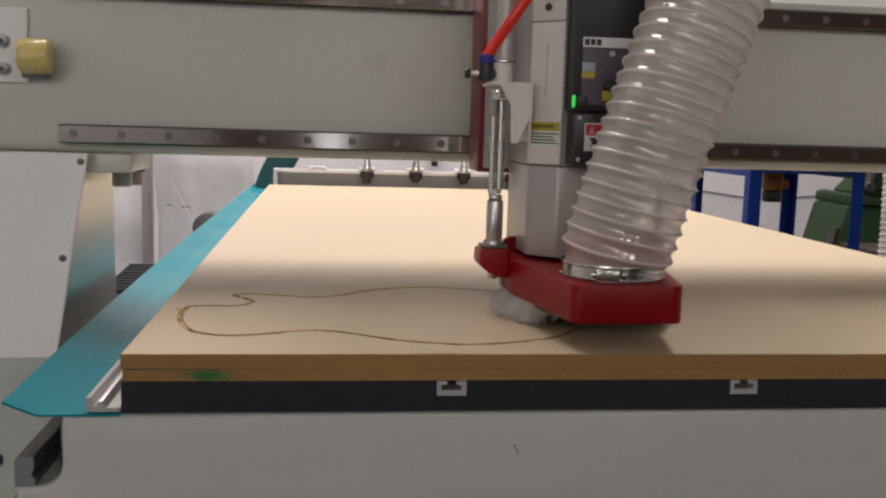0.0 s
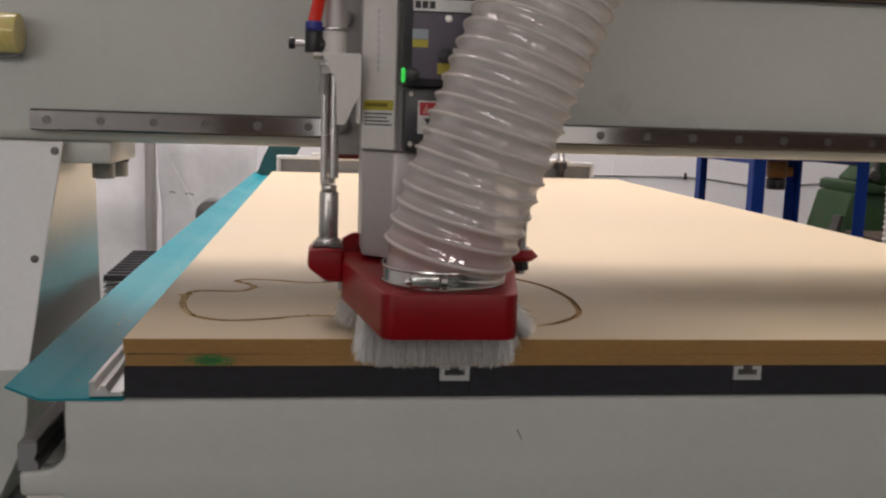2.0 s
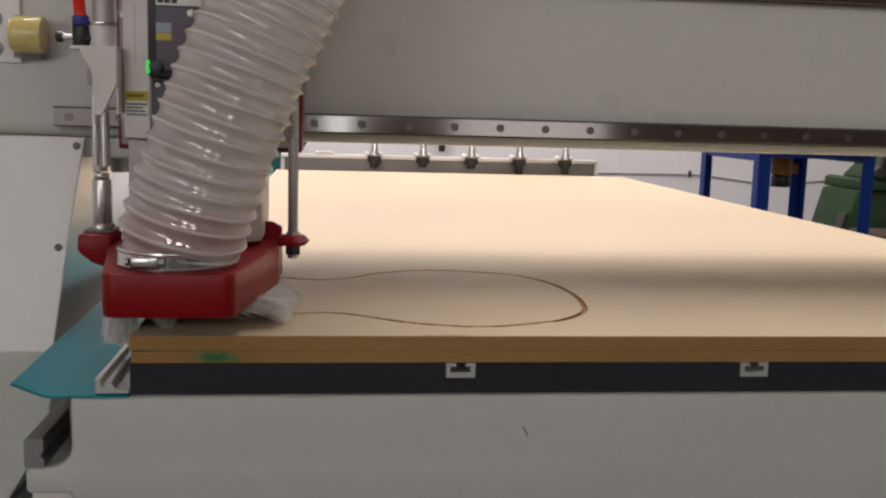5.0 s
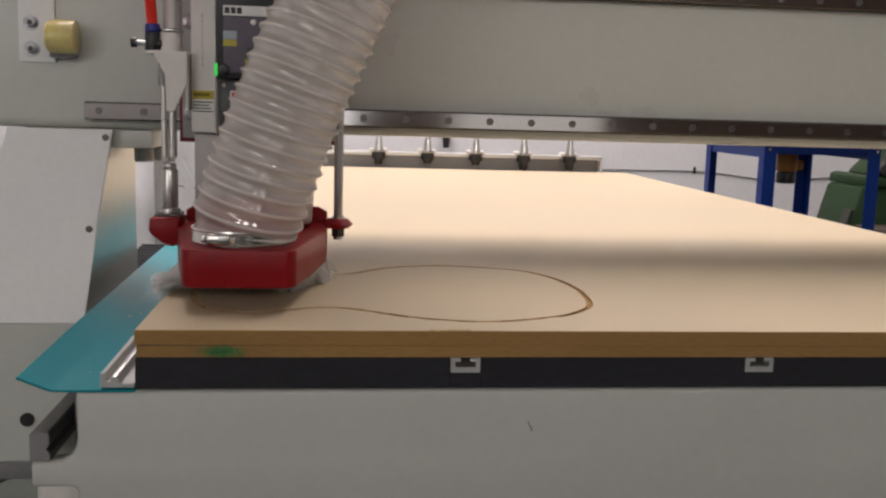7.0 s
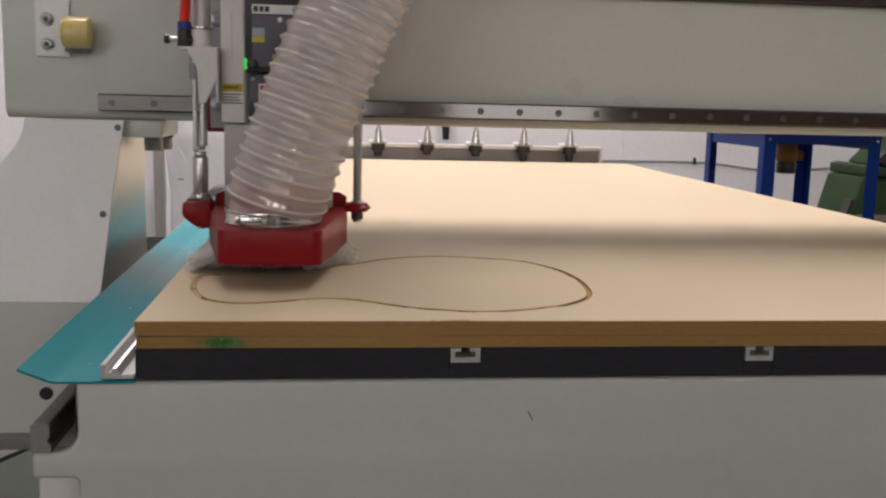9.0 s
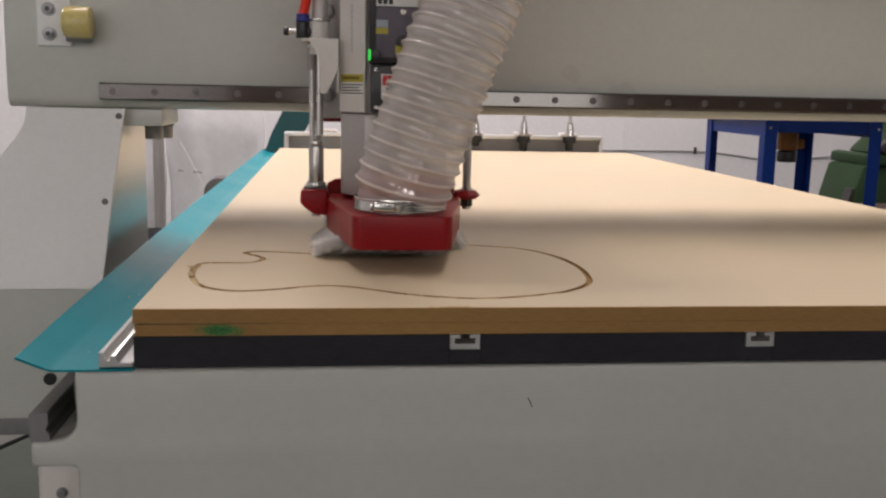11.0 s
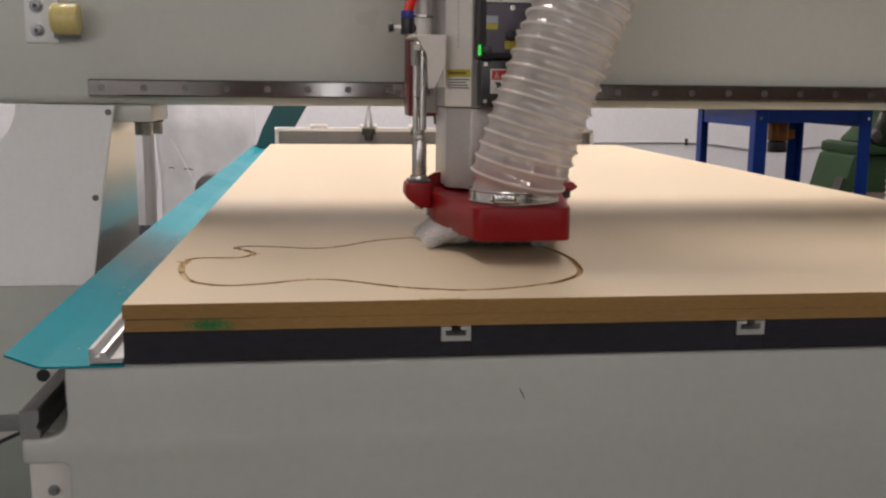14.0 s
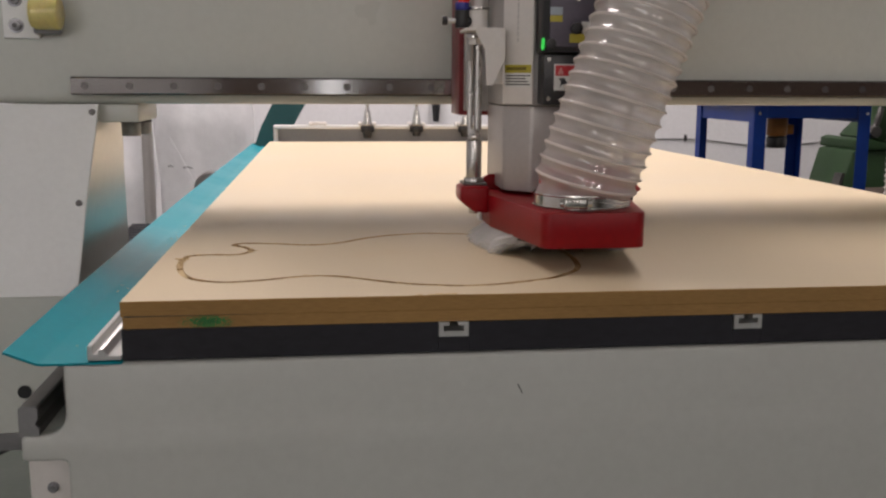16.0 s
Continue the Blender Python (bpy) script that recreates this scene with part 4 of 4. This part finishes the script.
def hose(ctrl, rad, pitch, turn_seg=40, sub=8, neck=0.0):
    """A corrugated film and its spiral rib along a line; a clamp pinches its foot by neck."""
    def pinched(s):
        return rad - neck * (1 - min(1.0, max(0.0, (s - 0.012) / 0.012)))
    pts = curve_points(ctrl, 40)
    lens = [0.0]
    for a, b in zip(pts, pts[1:]):
        lens.append(lens[-1] + (b - a).length)
    total = lens[-1]
    n = int(total / pitch * sub)
    frames = []
    i = 0
    for k in range(n + 1):
        s = total * k / n
        while i < len(lens) - 2 and lens[i + 1] < s:
            i += 1
        f = (s - lens[i]) / max(lens[i + 1] - lens[i], 1e-9)
        p = pts[i].lerp(pts[i + 1], f)
        d = (pts[min(i + 2, len(pts) - 1)] - pts[max(i - 1, 0)]).normalized()
        u = Vector((0, 1, 0)).cross(d).normalized()
        frames.append((p, u, d.cross(u), s))
    film_bm = B()
    rows = []
    for p, u, v, s in frames:
        row = []
        for k in range(turn_seg):
            a = 2 * math.pi * k / turn_seg
            ph = 2 * math.pi * (s / pitch - k / turn_seg)
            r = pinched(s) - 0.0012 + 0.0012 * math.cos(ph)
            row.append(film_bm.verts.new(p + r * (math.cos(a) * u + math.sin(a) * v)))
        rows.append(row)
    for a, b in zip(rows, rows[1:]):
        for k in range(turn_seg):
            film_bm.faces.new((a[k], a[(k + 1) % turn_seg], b[(k + 1) % turn_seg], b[k]))
    rib_bm = B()
    turns = int(total / pitch) - 1
    prev = None
    ns = turns * turn_seg
    for j in range(ns + 1):
        s = pitch * j / turn_seg
        g = min(int(s / total * n), n - 1)
        f = s / total * n - g
        p0, u, v = (frames[g][k].lerp(frames[g + 1][k], f) for k in range(3))
        a = 2 * math.pi * j / turn_seg
        out = math.cos(a) * u + math.sin(a) * v
        along = u.cross(v)
        c = p0 + out * (pinched(s) + 0.0004)
        ringv = [rib_bm.verts.new(c + 0.0018 * (math.cos(b) * out + math.sin(b) * along)) for b in [2 * math.pi * q / 6 for q in range(6)]]
        if prev:
            for q in range(6):
                rib_bm.faces.new((prev[q], prev[(q + 1) % 6], ringv[(q + 1) % 6], ringv[q]))
        prev = ringv
    return film_bm, rib_bm


film_bm, rib_bm = hose(HOSE, RAD, PITCH, 48, 10, 0.0052)
duct = part("hose", film_bm, M["hose"], head, "clear ribbed plastic extraction hose")
duct.location = (0.0035, -0.333, 0.9670)
part("spiral_rib", rib_bm, M["rib"], duct, "milky spiral reinforcement")


# ---- the brush: tufts that splay on the board and hang free past its edge ----
def tuft_mesh(seed, long, hair="bristle"):
    r = random.Random(seed)
    bm = B()
    for i in range(84):
        x = -0.0058 + 0.0116 * i / 83 + r.uniform(-0.0006, 0.0006)
        y = r.uniform(-0.0030, 0.0030)
        sx_, sy = r.gauss(0, 0.0026), r.gauss(0, 0.0034)
        ln = long + r.uniform(-0.007, 0.0012)
        mid = (x + sx_ * 0.4, y + sy * 0.3, -ln * 0.5)
        w = 0.00048
        a = [bm.verts.new((x - w, y - w, 0)), bm.verts.new((x + w, y - w, 0)), bm.verts.new((x, y + w, 0))]
        b = [bm.verts.new((mid[0] - w, mid[1] - w, mid[2])), bm.verts.new((mid[0] + w, mid[1] - w, mid[2])), bm.verts.new((mid[0], mid[1] + w, mid[2]))]
        c = [bm.verts.new((x + sx_ - w * 0.7, y + sy - w * 0.7, -ln)), bm.verts.new((x + sx_ + w * 0.7, y + sy - w * 0.7, -ln)), bm.verts.new((x + sx_, y + sy + w * 0.7, -ln))]
        for p, q in ((a, b), (b, c)):
            for k in range(3):
                bm.faces.new((p[k], p[(k + 1) % 3], q[(k + 1) % 3], q[k]))
        bm.faces.new(c)
    return finish("bristle_tuft", bm, M[hair])


TUFTS = []
front_tufts, flank_tufts = [tuft_mesh(k, 0.0420) for k in range(4)], [tuft_mesh(k, 0.0355) for k in range(4, 8)]
# rear tufts block light so that the shoe's underside looks more shaded
rear_tufts = [tuft_mesh(k, 0.0330, "shadebristle") for k in range(8, 12)]
brush_o = rounded([(-0.064, -0.322, 0.022), (0.064, -0.322, 0.022), (0.079, -0.225, 0.03), (0.079, -0.165, 0.012), (-0.079, -0.165, 0.012), (-0.079, -0.225, 0.03)], 8)
loop = [Vector(p) for p in brush_o] + [Vector(brush_o[0])]
run = 0.0
for p, q in zip(loop, loop[1:]):
    step = (q - p).length
    while run < step:
        at, way = p.lerp(q, run / step), (q - p).normalized()
        t = new("bristle_tuft", (front_tufts if at.y < -0.29 else rear_tufts if at.y > -0.18 else flank_tufts)[len(TUFTS) % 4])
        t.parent = shoe
        TUFTS.append((t, at.x, at.y, math.atan2(-way.x, way.y)))
        run += 0.0098
    run -= step
part("brush_holder", prism(B(), [(x * 1.03, -0.2435 + (y + 0.2435) * 1.03) for x, y in brush_o], "z", 0.9215, 0.9252), M["black"], shoe, "black brush holder")

# ---- tool rack behind the bed ----
rack_ob = holder("tool_rack", "grey and white tool rack behind the bed", "tool rack")
part("rear_plate", box(B(), 0.013, 1.143, 2.520, 2.535, 0.80, 0.9395, 0.002), M["grey"], rack_ob, "grey rack plate")
part("top_bar", box(B(), 0.012, 1.144, 2.490, 2.540, 0.9400, 0.9530, 0.002), M["alu"], rack_ob, "aluminium rack bar")
for x in (0.012, 1.134):
    part("end_post", box(B(), x, x + 0.014, 2.495, 2.519, 0.62, 0.9398, 0.002), M["white"], rack_ob)
for x in (0.10, 0.55, 1.05):
    part("bracket", box(B(), x, x + 0.04, 2.47, 2.519, 0.66, 0.70, 0.002), M["grey"], rack_ob)
PLACES = [0.164, 0.336, 0.508, 0.680, 0.853, 1.020]
for x in PLACES:
    fk = B()
    for s in (-1, 1):
        box(fk, x + s * 0.020, x + s * 0.031, 2.468, 2.500, 0.9532, 0.9625, 0.002)
    box(fk, x - 0.030, x + 0.030, 2.5005, 2.530, 0.9532, 0.9640, 0.002)
    part("fork", fk, M["white"], rack_ob, "white plastic tool fork")


def tool_holder(x, nut):
    ob = holder("tool_holder", "steel taper tool holder with a black collar", "tool holder", "tool holders", (x, 2.480, 0.9300))
    part("collar", rod(B(), (0, 0, 0.0), (0, 0, 0.0225), 0.0240, seg=30, bevel=0.002), M["black"], ob, "black grooved collar")
    part("flange", rod(B(), (0, 0, 0.0227), (0, 0, 0.0290), 0.0215, seg=30, bevel=0.001), M["steel"], ob)
    part("taper", rod(B(), (0, 0, 0.0292), (0, 0, 0.0770), 0.0158, 0.0088, seg=30), M["chrome"], ob, "polished steel taper")
    st = rod(B(), (0, 0, 0.0770), (0, 0, 0.0900), 0.0042, seg=18)
    rod(st, (0, 0, 0.0900), (0, 0, 0.0990), 0.0062, seg=18, bevel=0.001)
    part("pull_stud", st, M["steel"], ob)
    part("collet_nut", rod(B(), (0, 0, -0.0002), (0, 0, -nut), 0.0165, 0.0125, seg=24), M["dark"], ob)
    return ob


for x, nut in zip(PLACES[1:], (0.020, 0.014, 0.016, 0.034, 0.028)):
    tool_holder(x, nut)

# dark teal guard at the gutter's far end
guard = prism(B(), [(-0.104, 0.838), (0.020, 0.838), (0.0233, 0.8585), (0.115, 1.0195), (0.167, 1.1115), (0.035, 1.1115), (-0.0193, 1.017), (-0.0676, 0.9218), (-0.0918, 0.8570), (-0.104, 0.8560)], "y", 3.060, 3.066, 0.0006, 1)
box(guard, -0.10, -0.02, 3.067, 3.14, 0.828, 0.834)
box(guard, -0.09, -0.05, 3.067, 3.107, 0.0, 0.828)
thing("end_guard", guard, M["darkteal"], "dark teal sheet guard behind the gutter", "guard")

# ---- blue machine stand with a motor ----
X0, X1, Y0, Y1 = 1.81, 2.281, 2.61, 3.19
stand = holder("machine_stand", "blue painted steel machine stand with angle legs", "stand")


def angle_leg(x, y, dx, dy):
    bm = B()
    w, t = 0.050, 0.005
    box(bm, *sorted((x, x + dx * w)), *sorted((y, y + dy * t)), 0.0, 1.03, 0.001, 1)
    box(bm, *sorted((x, x + dx * t)), *sorted((y + dy * t, y + dy * w)), 0.0, 1.03, 0.001, 1)
    return bm


for x, dx in ((X0, 1), (X1, -1)):
    for y, dy in ((Y0, 1), (Y1, -1)):
        lg = part("leg", angle_leg(x, y, dx, dy), M["blue"], stand)
        part("bolt", rod(B(), (x + dx * 0.018, y - dy * 0.0002, 0.992), (x + dx * 0.018, y - dy * 0.006, 0.992), 0.006, seg=6), M["chrome"], lg)
part("apron", box(B(), X0 + 0.051, X1 - 0.051, Y0 + 0.006, Y0 + 0.012, 0.974, 1.035, 0.001, 1), M["blue"], stand)
part("apron", box(B(), X0 + 0.051, X1 - 0.051, Y1 - 0.012, Y1 - 0.006, 0.958, 1.035, 0.001, 1), M["blue"], stand)
part("apron", box(B(), X0 + 0.006, X0 + 0.012, Y0 + 0.051, Y1 - 0.051, 0.958, 1.035, 0.001, 1), M["blue"], stand)
part("apron", box(B(), X1 - 0.012, X1 - 0.006, Y0 + 0.051, Y1 - 0.051, 0.958, 1.035, 0.001, 1), M["blue"], stand)
for x in (X0, X1 - 0.03):
    part("rail", box(B(), x + 0.007, x + 0.025, Y0 + 0.051, Y1 - 0.051, 0.22, 0.26, 0.002), M["blue"], stand)
part("top", box(B(), X0 - 0.03, X1 + 0.03, Y0 - 0.03, Y1 + 0.03, 1.0355, 1.065, 0.004), M["greyplastic"], stand, "dark grey stand top")
motor = rod(B(), (2.035, 2.88, 0.893), (2.035, 2.88, 0.975), 0.041, seg=28, bevel=0.006)
box(motor, 2.02, 2.10, 2.86, 2.90, 0.90, 0.94, 0.006)
mt = thing("router_motor", motor, M["orange"], "orange and black motor hung under the stand", "motor")
bl = rod(B(), (2.035, 2.88, 0.892), (2.035, 2.88, 0.845), 0.040, seg=28, bevel=0.008)
for k in range(10):
    a = 2 * math.pi * k / 10
    box(bl, 2.035 + 0.033 * math.cos(a) - 0.003, 2.035 + 0.033 * math.cos(a) + 0.003, 2.88 + 0.033 * math.sin(a) - 0.003, 2.88 + 0.033 * math.sin(a) + 0.003, 0.855, 0.885)
part("motor_cap", bl, M["black"], mt, "black motor cap")
part("motor_mount", rod(B(), (2.035, 2.88, 0.975), (2.035, 2.88, 1.0352), 0.022, seg=20), M["black"], mt)

# ---- green machine ----
gm = holder("green_machine", "old green cast-iron workshop machine", "machine", at=(3.09, 3.95, -0.03))
part("base", prism(B(), [(-0.40, 0.03), (0.42, 0.03), (0.24, 0.80), (-0.200, 0.80)], "y", -0.18, 0.18, 0.02, 2), M["green"], gm, "green flared base")
part("table", prism(B(), [(-0.178, 0.802), (0.26, 0.802), (0.26, 0.835), (-0.04, 0.838), (-0.14, 0.862), (-0.178, 0.850)], "y", -0.2, 0.2, 0.006, 2), M["green"], gm)
part("column", prism(B(), [(-0.125, 0.863), (-0.10, 0.890), (-0.047, 0.945), (-0.028, 1.00), (-0.015, 1.25), (0.30, 1.25), (0.30, 0.840), (-0.03, 0.840)], "y", -0.12, 0.12, 0.012, 2), M["green"], gm)
part("crank", sweep(B(), curve_points([(-0.115, -0.15, 0.868), (-0.105, -0.16, 0.895), (-0.075, -0.16, 0.925), (-0.060, -0.16, 0.975), (-0.040, -0.14, 1.01)], 6), 0.017, 10), M["dark"], gm, "dark bent crank")
part("hub", rod(B(), (-0.085, -0.12, 0.893), (-0.085, -0.19, 0.893), 0.030, seg=20, bevel=0.004), M["dark"], gm)
part("foot", prism(B(), [(-0.430, 0.03), (-0.402, 0.03), (-0.232, 0.68), (-0.246, 0.68)], "y", -0.175, -0.10), M["dark"], gm, "dark strip on the base's edge")
part("motor", rod(B(), (0.302, 0.0, 0.95), (0.52, 0.0, 0.95), 0.09, seg=24, bevel=0.01), M["green"], gm)

# ---- brown timber crate in front of the green machine ----
crate = holder("wooden_crate", "dark brown timber crate on the workshop floor", "crate", at=(3.00, 3.48, 0))
for z in (0.0, 0.145, 0.29, 0.435):
    part("board", box(B(), -0.22, 0.40, -0.215, -0.20, z + 0.004, z + 0.138, 0.002, 1), M["wood"], crate)
    part("board", box(B(), -0.2355, -0.2205, -0.215, 0.10, z + 0.004, z + 0.138, 0.002, 1), M["wood"], crate)
for x in (-0.2195, 0.360):
    part("corner_post", box(B(), x, x + 0.04, -0.1995, -0.16, 0.0, 0.58, 0.002, 1), M["wood"], crate)
part("lid", box(B(), -0.24, 0.42, -0.22, 0.105, 0.5805, 0.598, 0.003), M["wood"], crate)

# ---- second clear duct standing beside the bed ----
f2, r2 = hose([(0, 0, 0), (0, 0, 0.4), (0.004, 0.0, 0.8), (0.0, 0.01, 1.1), (0.01, 0.02, 1.5), (0.03, 0.05, 2.0)], 0.047, 0.0172, 28, 6)
duct2 = thing("flexible_duct", f2, M["hose"], "clear ribbed plastic extraction duct standing upright", "duct")
duct2.location = (1.845, 1.70, 0.06)
part("spiral_rib", r2, M["rib"], duct2, "milky spiral reinforcement")
part("floor_socket", rod(B(), (0, 0, -0.06), (0, 0, 0.05), 0.052, seg=28, bevel=0.003), M["grey"], duct2, "grey floor socket")


# ---- sacks, post and pump on the far side ----
def sack(name, x, y, w, d, h, seed, label):
    bm = B()
    r = random.Random(seed)
    nz, na = 40, 56
    rows = []
    for i in range(nz + 1):
        f = i / nz
        prof = min(1.0, 0.80 + 1.6 * f) if f < 0.12 else (1.0 - 0.10 * abs(math.sin(f * 5.1 + seed)) if f < 0.86 else max(0.12, 1.0 - ((f - 0.86) / 0.14) ** 2 * 0.85))
        row = []
        for k in range(na):
            a = 2 * math.pi * k / na
            c, s = math.cos(a), math.sin(a)
            sq = (abs(c) ** 2.2 + abs(s) ** 2.2) ** (-1 / 2.2)
            fold = 1 + 0.035 * noise.noise((c * 2.2 + seed, s * 2.2, f * 5.0)) + 0.020 * noise.noise((c * 6, s * 6 + seed, f * 14)) + 0.012 * math.sin(9 * a + 6 * f + seed)
            row.append(bm.verts.new((x + w / 2 * prof * sq * c * fold, y + d / 2 * prof * sq * s * fold, h * f)))
        rows.append(row)
    for a, b in zip(rows, rows[1:]):
        for k in range(na):
            bm.faces.new((a[k], a[(k + 1) % na], b[(k + 1) % na], b[k]))
    bm.faces.new(rows[0][::-1])
    bm.faces.new(rows[-1])
    return thing(name, bm, M["sack"], label, "sack", "sacks by the wall")


sack("plastic_sack", -0.375, 3.75, 0.46, 0.44, 1.42, 3, "white crumpled plastic waste sack standing upright")
strap = sweep(B(), curve_points([(-0.50, 3.50, 0.86), (-0.45, 3.512, 0.76), (-0.40, 3.508, 0.66), (-0.36, 3.515, 0.56)], 5), 0.002, 8)
part("strap", strap, M["sack"], bpy.data.objects["plastic_sack"], "thin pale strap")
for x0, x1, z in ((-0.513, -0.490, 0.725), (-0.447, -0.407, 0.719)):
    part("seam_mark", sweep(B(), [(x0, 3.528, z), ((x0 + x1) / 2, 3.524, z + 0.004), (x1, 3.528, z - 0.003)], 0.0035, 6), M["greyplastic"], bpy.data.objects["plastic_sack"], "dark stitched seam mark")
sack("plastic_sack", -0.86, 3.85, 0.48, 0.44, 1.36, 7, "white bulging plastic waste sack")
post = holder("steel_post", "grey steel post on a black foot", "post", at=(-0.433, 2.60, 0))
part("tube", rod(B(), (0, 0, 0.02), (0, 0, 1.35), 0.0195, seg=24), M["spindle"], post)
part("foot", rod(B(), (0, 0, 0.0), (0, 0, 0.02), 0.09, seg=28, bevel=0.004), M["black"], post)
pump = holder("vacuum_pump", "dark ribbed vacuum pump beside the bed", "pump", at=(-0.300, 1.78, -0.035))
part("body", box(B(), -0.060, 0.085, -0.17, 0.17, 0.066, 0.70, 0.012), M["dark"], pump)
for i in range(26):
    z = 0.40 + i * 0.0118
    part("fin", box(B(), -0.075, 0.10, -0.19, 0.19, z, z + 0.0045, 0.001, 1), M["greyplastic"], pump)
for i in range(10):
    y = -0.188 + i * 0.0405
    part("slat", prism(B(), [(y, 0.7015), (y + 0.014, 0.7015), (y + 0.017, 0.716 + i * 0.001), (y + 0.003, 0.716 + i * 0.001)], "x", -0.075, 0.10), M["phenolic"], pump)
for x in (-0.04, 0.06):
    part("foot", box(B(), x - 0.02, x + 0.02, -0.15, 0.15, 0.035, 0.067, 0.003), M["black"], pump)
fan = holder("grey_blower", "dark grey round blower housing", "blower", at=(-0.257, 2.95, 0))
part("housing", rod(B(), (0, -0.06, 0.693), (0, 0.06, 0.693), 0.062, seg=36, bevel=0.012), M["boltgrey"], fan)
part("inlet", rod(B(), (0, -0.0602, 0.693), (0, -0.085, 0.693), 0.026, seg=24, bevel=0.003), M["black"], fan, "black round inlet")
part("stand", prism(B(), [(-0.06, 0.0), (0.06, 0.0), (0.035, 0.64), (-0.035, 0.64)], "y", -0.05, 0.05, 0.004, 1), M["greyplastic"], fan)

# ---- on the back wall ----
cable = sweep(B(), curve_points([(0.60, BACK - 0.005, 0.764), (1.6, BACK - 0.005, 0.754), (2.1, BACK - 0.005, 0.758), (2.55, BACK - 0.005, 0.755), (3.0, BACK - 0.005, 0.712), (3.5, BACK - 0.005, 0.745), (4.0, BACK - 0.005, 0.74)], 8), 0.0040, 8)
wire = thing("wall_cable", cable, M["greyplastic"], "thin grey cable clipped along the white wall", "cable")
for x, z in ((2.46, 0.756), (3.5, 0.745), (1.6, 0.754)):
    part("clip", box(B(), x - 0.008, x + 0.008, BACK - 0.016, BACK - 0.0005, z - 0.012, z + 0.030, 0.002), M["dark"], wire, "dark cable clip")
joint = box(B(), 1.985, 1.993, BACK - 0.004, BACK - 0.0002, 0.0, 4.6)
thing("trim", joint, M["wall"], "white cover strip on a wall joint", "trim", kind="structure")
noz = rod(B(), (0.86, BACK - 0.05, 1.02), (0.86, BACK - 0.05, 0.87), 0.030, 0.018, seg=20)
box(noz, 0.85, 0.87, BACK - 0.04, BACK - 0.0005, 0.98, 1.01)
thing("hanging_nozzle", noz, M["black"], "black cone nozzle hung on the wall", "nozzle")


# ---- what moves ----
LEAN_HOSE = [(0, -2.4), (1, -0.6), (1.5, 0.0), (2.5, 0.4), (3.5, 1.1), (4.2, 1.4), (6.5, 1.3), (7, 1.5), (9, 1.3), (12.5, -0.2), (14.5, 0.1), (16, 0.0)]
LEAN_TUBE = [(0, 31), (1, 20), (2.5, 9), (3.5, 3), (4.2, -2), (6.5, -3), (8.5, 4), (9.5, 8), (12.5, 18), (14.5, 22), (16, 27)]

# the head sinks a little as the cut goes deeper: seconds, metres
LIFT = ((0, 4.2, 6.3, 16), (0.0025, 0.0025, -0.0003, -0.0012))


def motions():
    walk(gantry, [(t, pose(0, y, 0)) for t, x, y in CUT])
    walk(head, [(t, pose(x, y, float(np.interp(t, *LIFT)))) for t, x, y in CUT])
    walk(duct, [(t, pose(0.0035, -0.333, 0.9670, 0, a, 0)) for t, a in LEAN_HOSE])
    walk(air_tube, [(t, pose(-0.1180, -0.190, 1.1960, 0, a, 0)) for t, a in LEAN_TUBE])
    # each tuft drags behind the cut on the board and hangs straight down past the board's edge
    drag, tip, reach = [], None, 0.028
    for i, (t, x, y) in enumerate(CUT):
        here = Vector((x, y))
        if tip is None:
            tip = here + (here - Vector(CUT[1][1:])).normalized() * reach
        before = Vector(CUT[max(i - 1, 0)][1:])
        for k in range(1, 9):
            base = before.lerp(here, k / 8)
            if (tip - base).length > reach:
                tip = base + (tip - base).normalized() * reach
        drag.append((tip - here) / reach)
    for ob, cx, cy, a in TUFTS:
        rows = []
        for (t, x, y), d in zip(CUT, drag):
            on_board = max(0.0, min(1.0, (min(y + cy, x + cx - 0.006) + 0.008) / 0.012))
            # those at the front fold in under the shoe, those on the flanks splay out
            out = min(1.0, max(0.0, (x + cx) / 0.05)) if cx < 0 else 1.0
            way = Vector((0.65 * out * math.cos(a) * max(0.2, min(1.0, (cy + 0.31) / 0.06)) + 0.60 * d.x, max(0.2, 0.55 * abs(math.sin(a)) + 0.45 * d.y)))
            tilt = (44.0 + 31.0 * max(0.0, min(1.0, (-0.285 - cy) / 0.03))) * on_board
            turn = Matrix.Rotation(radians(tilt), 4, Vector((way.y, -way.x, 0)).normalized())
            rows.append((t, Matrix.Translation((cx, cy, 0.9255)) @ turn @ pose(0, 0, 0, 0, 0, math.degrees(a) - 90)))
        walk(ob, rows)


motions()
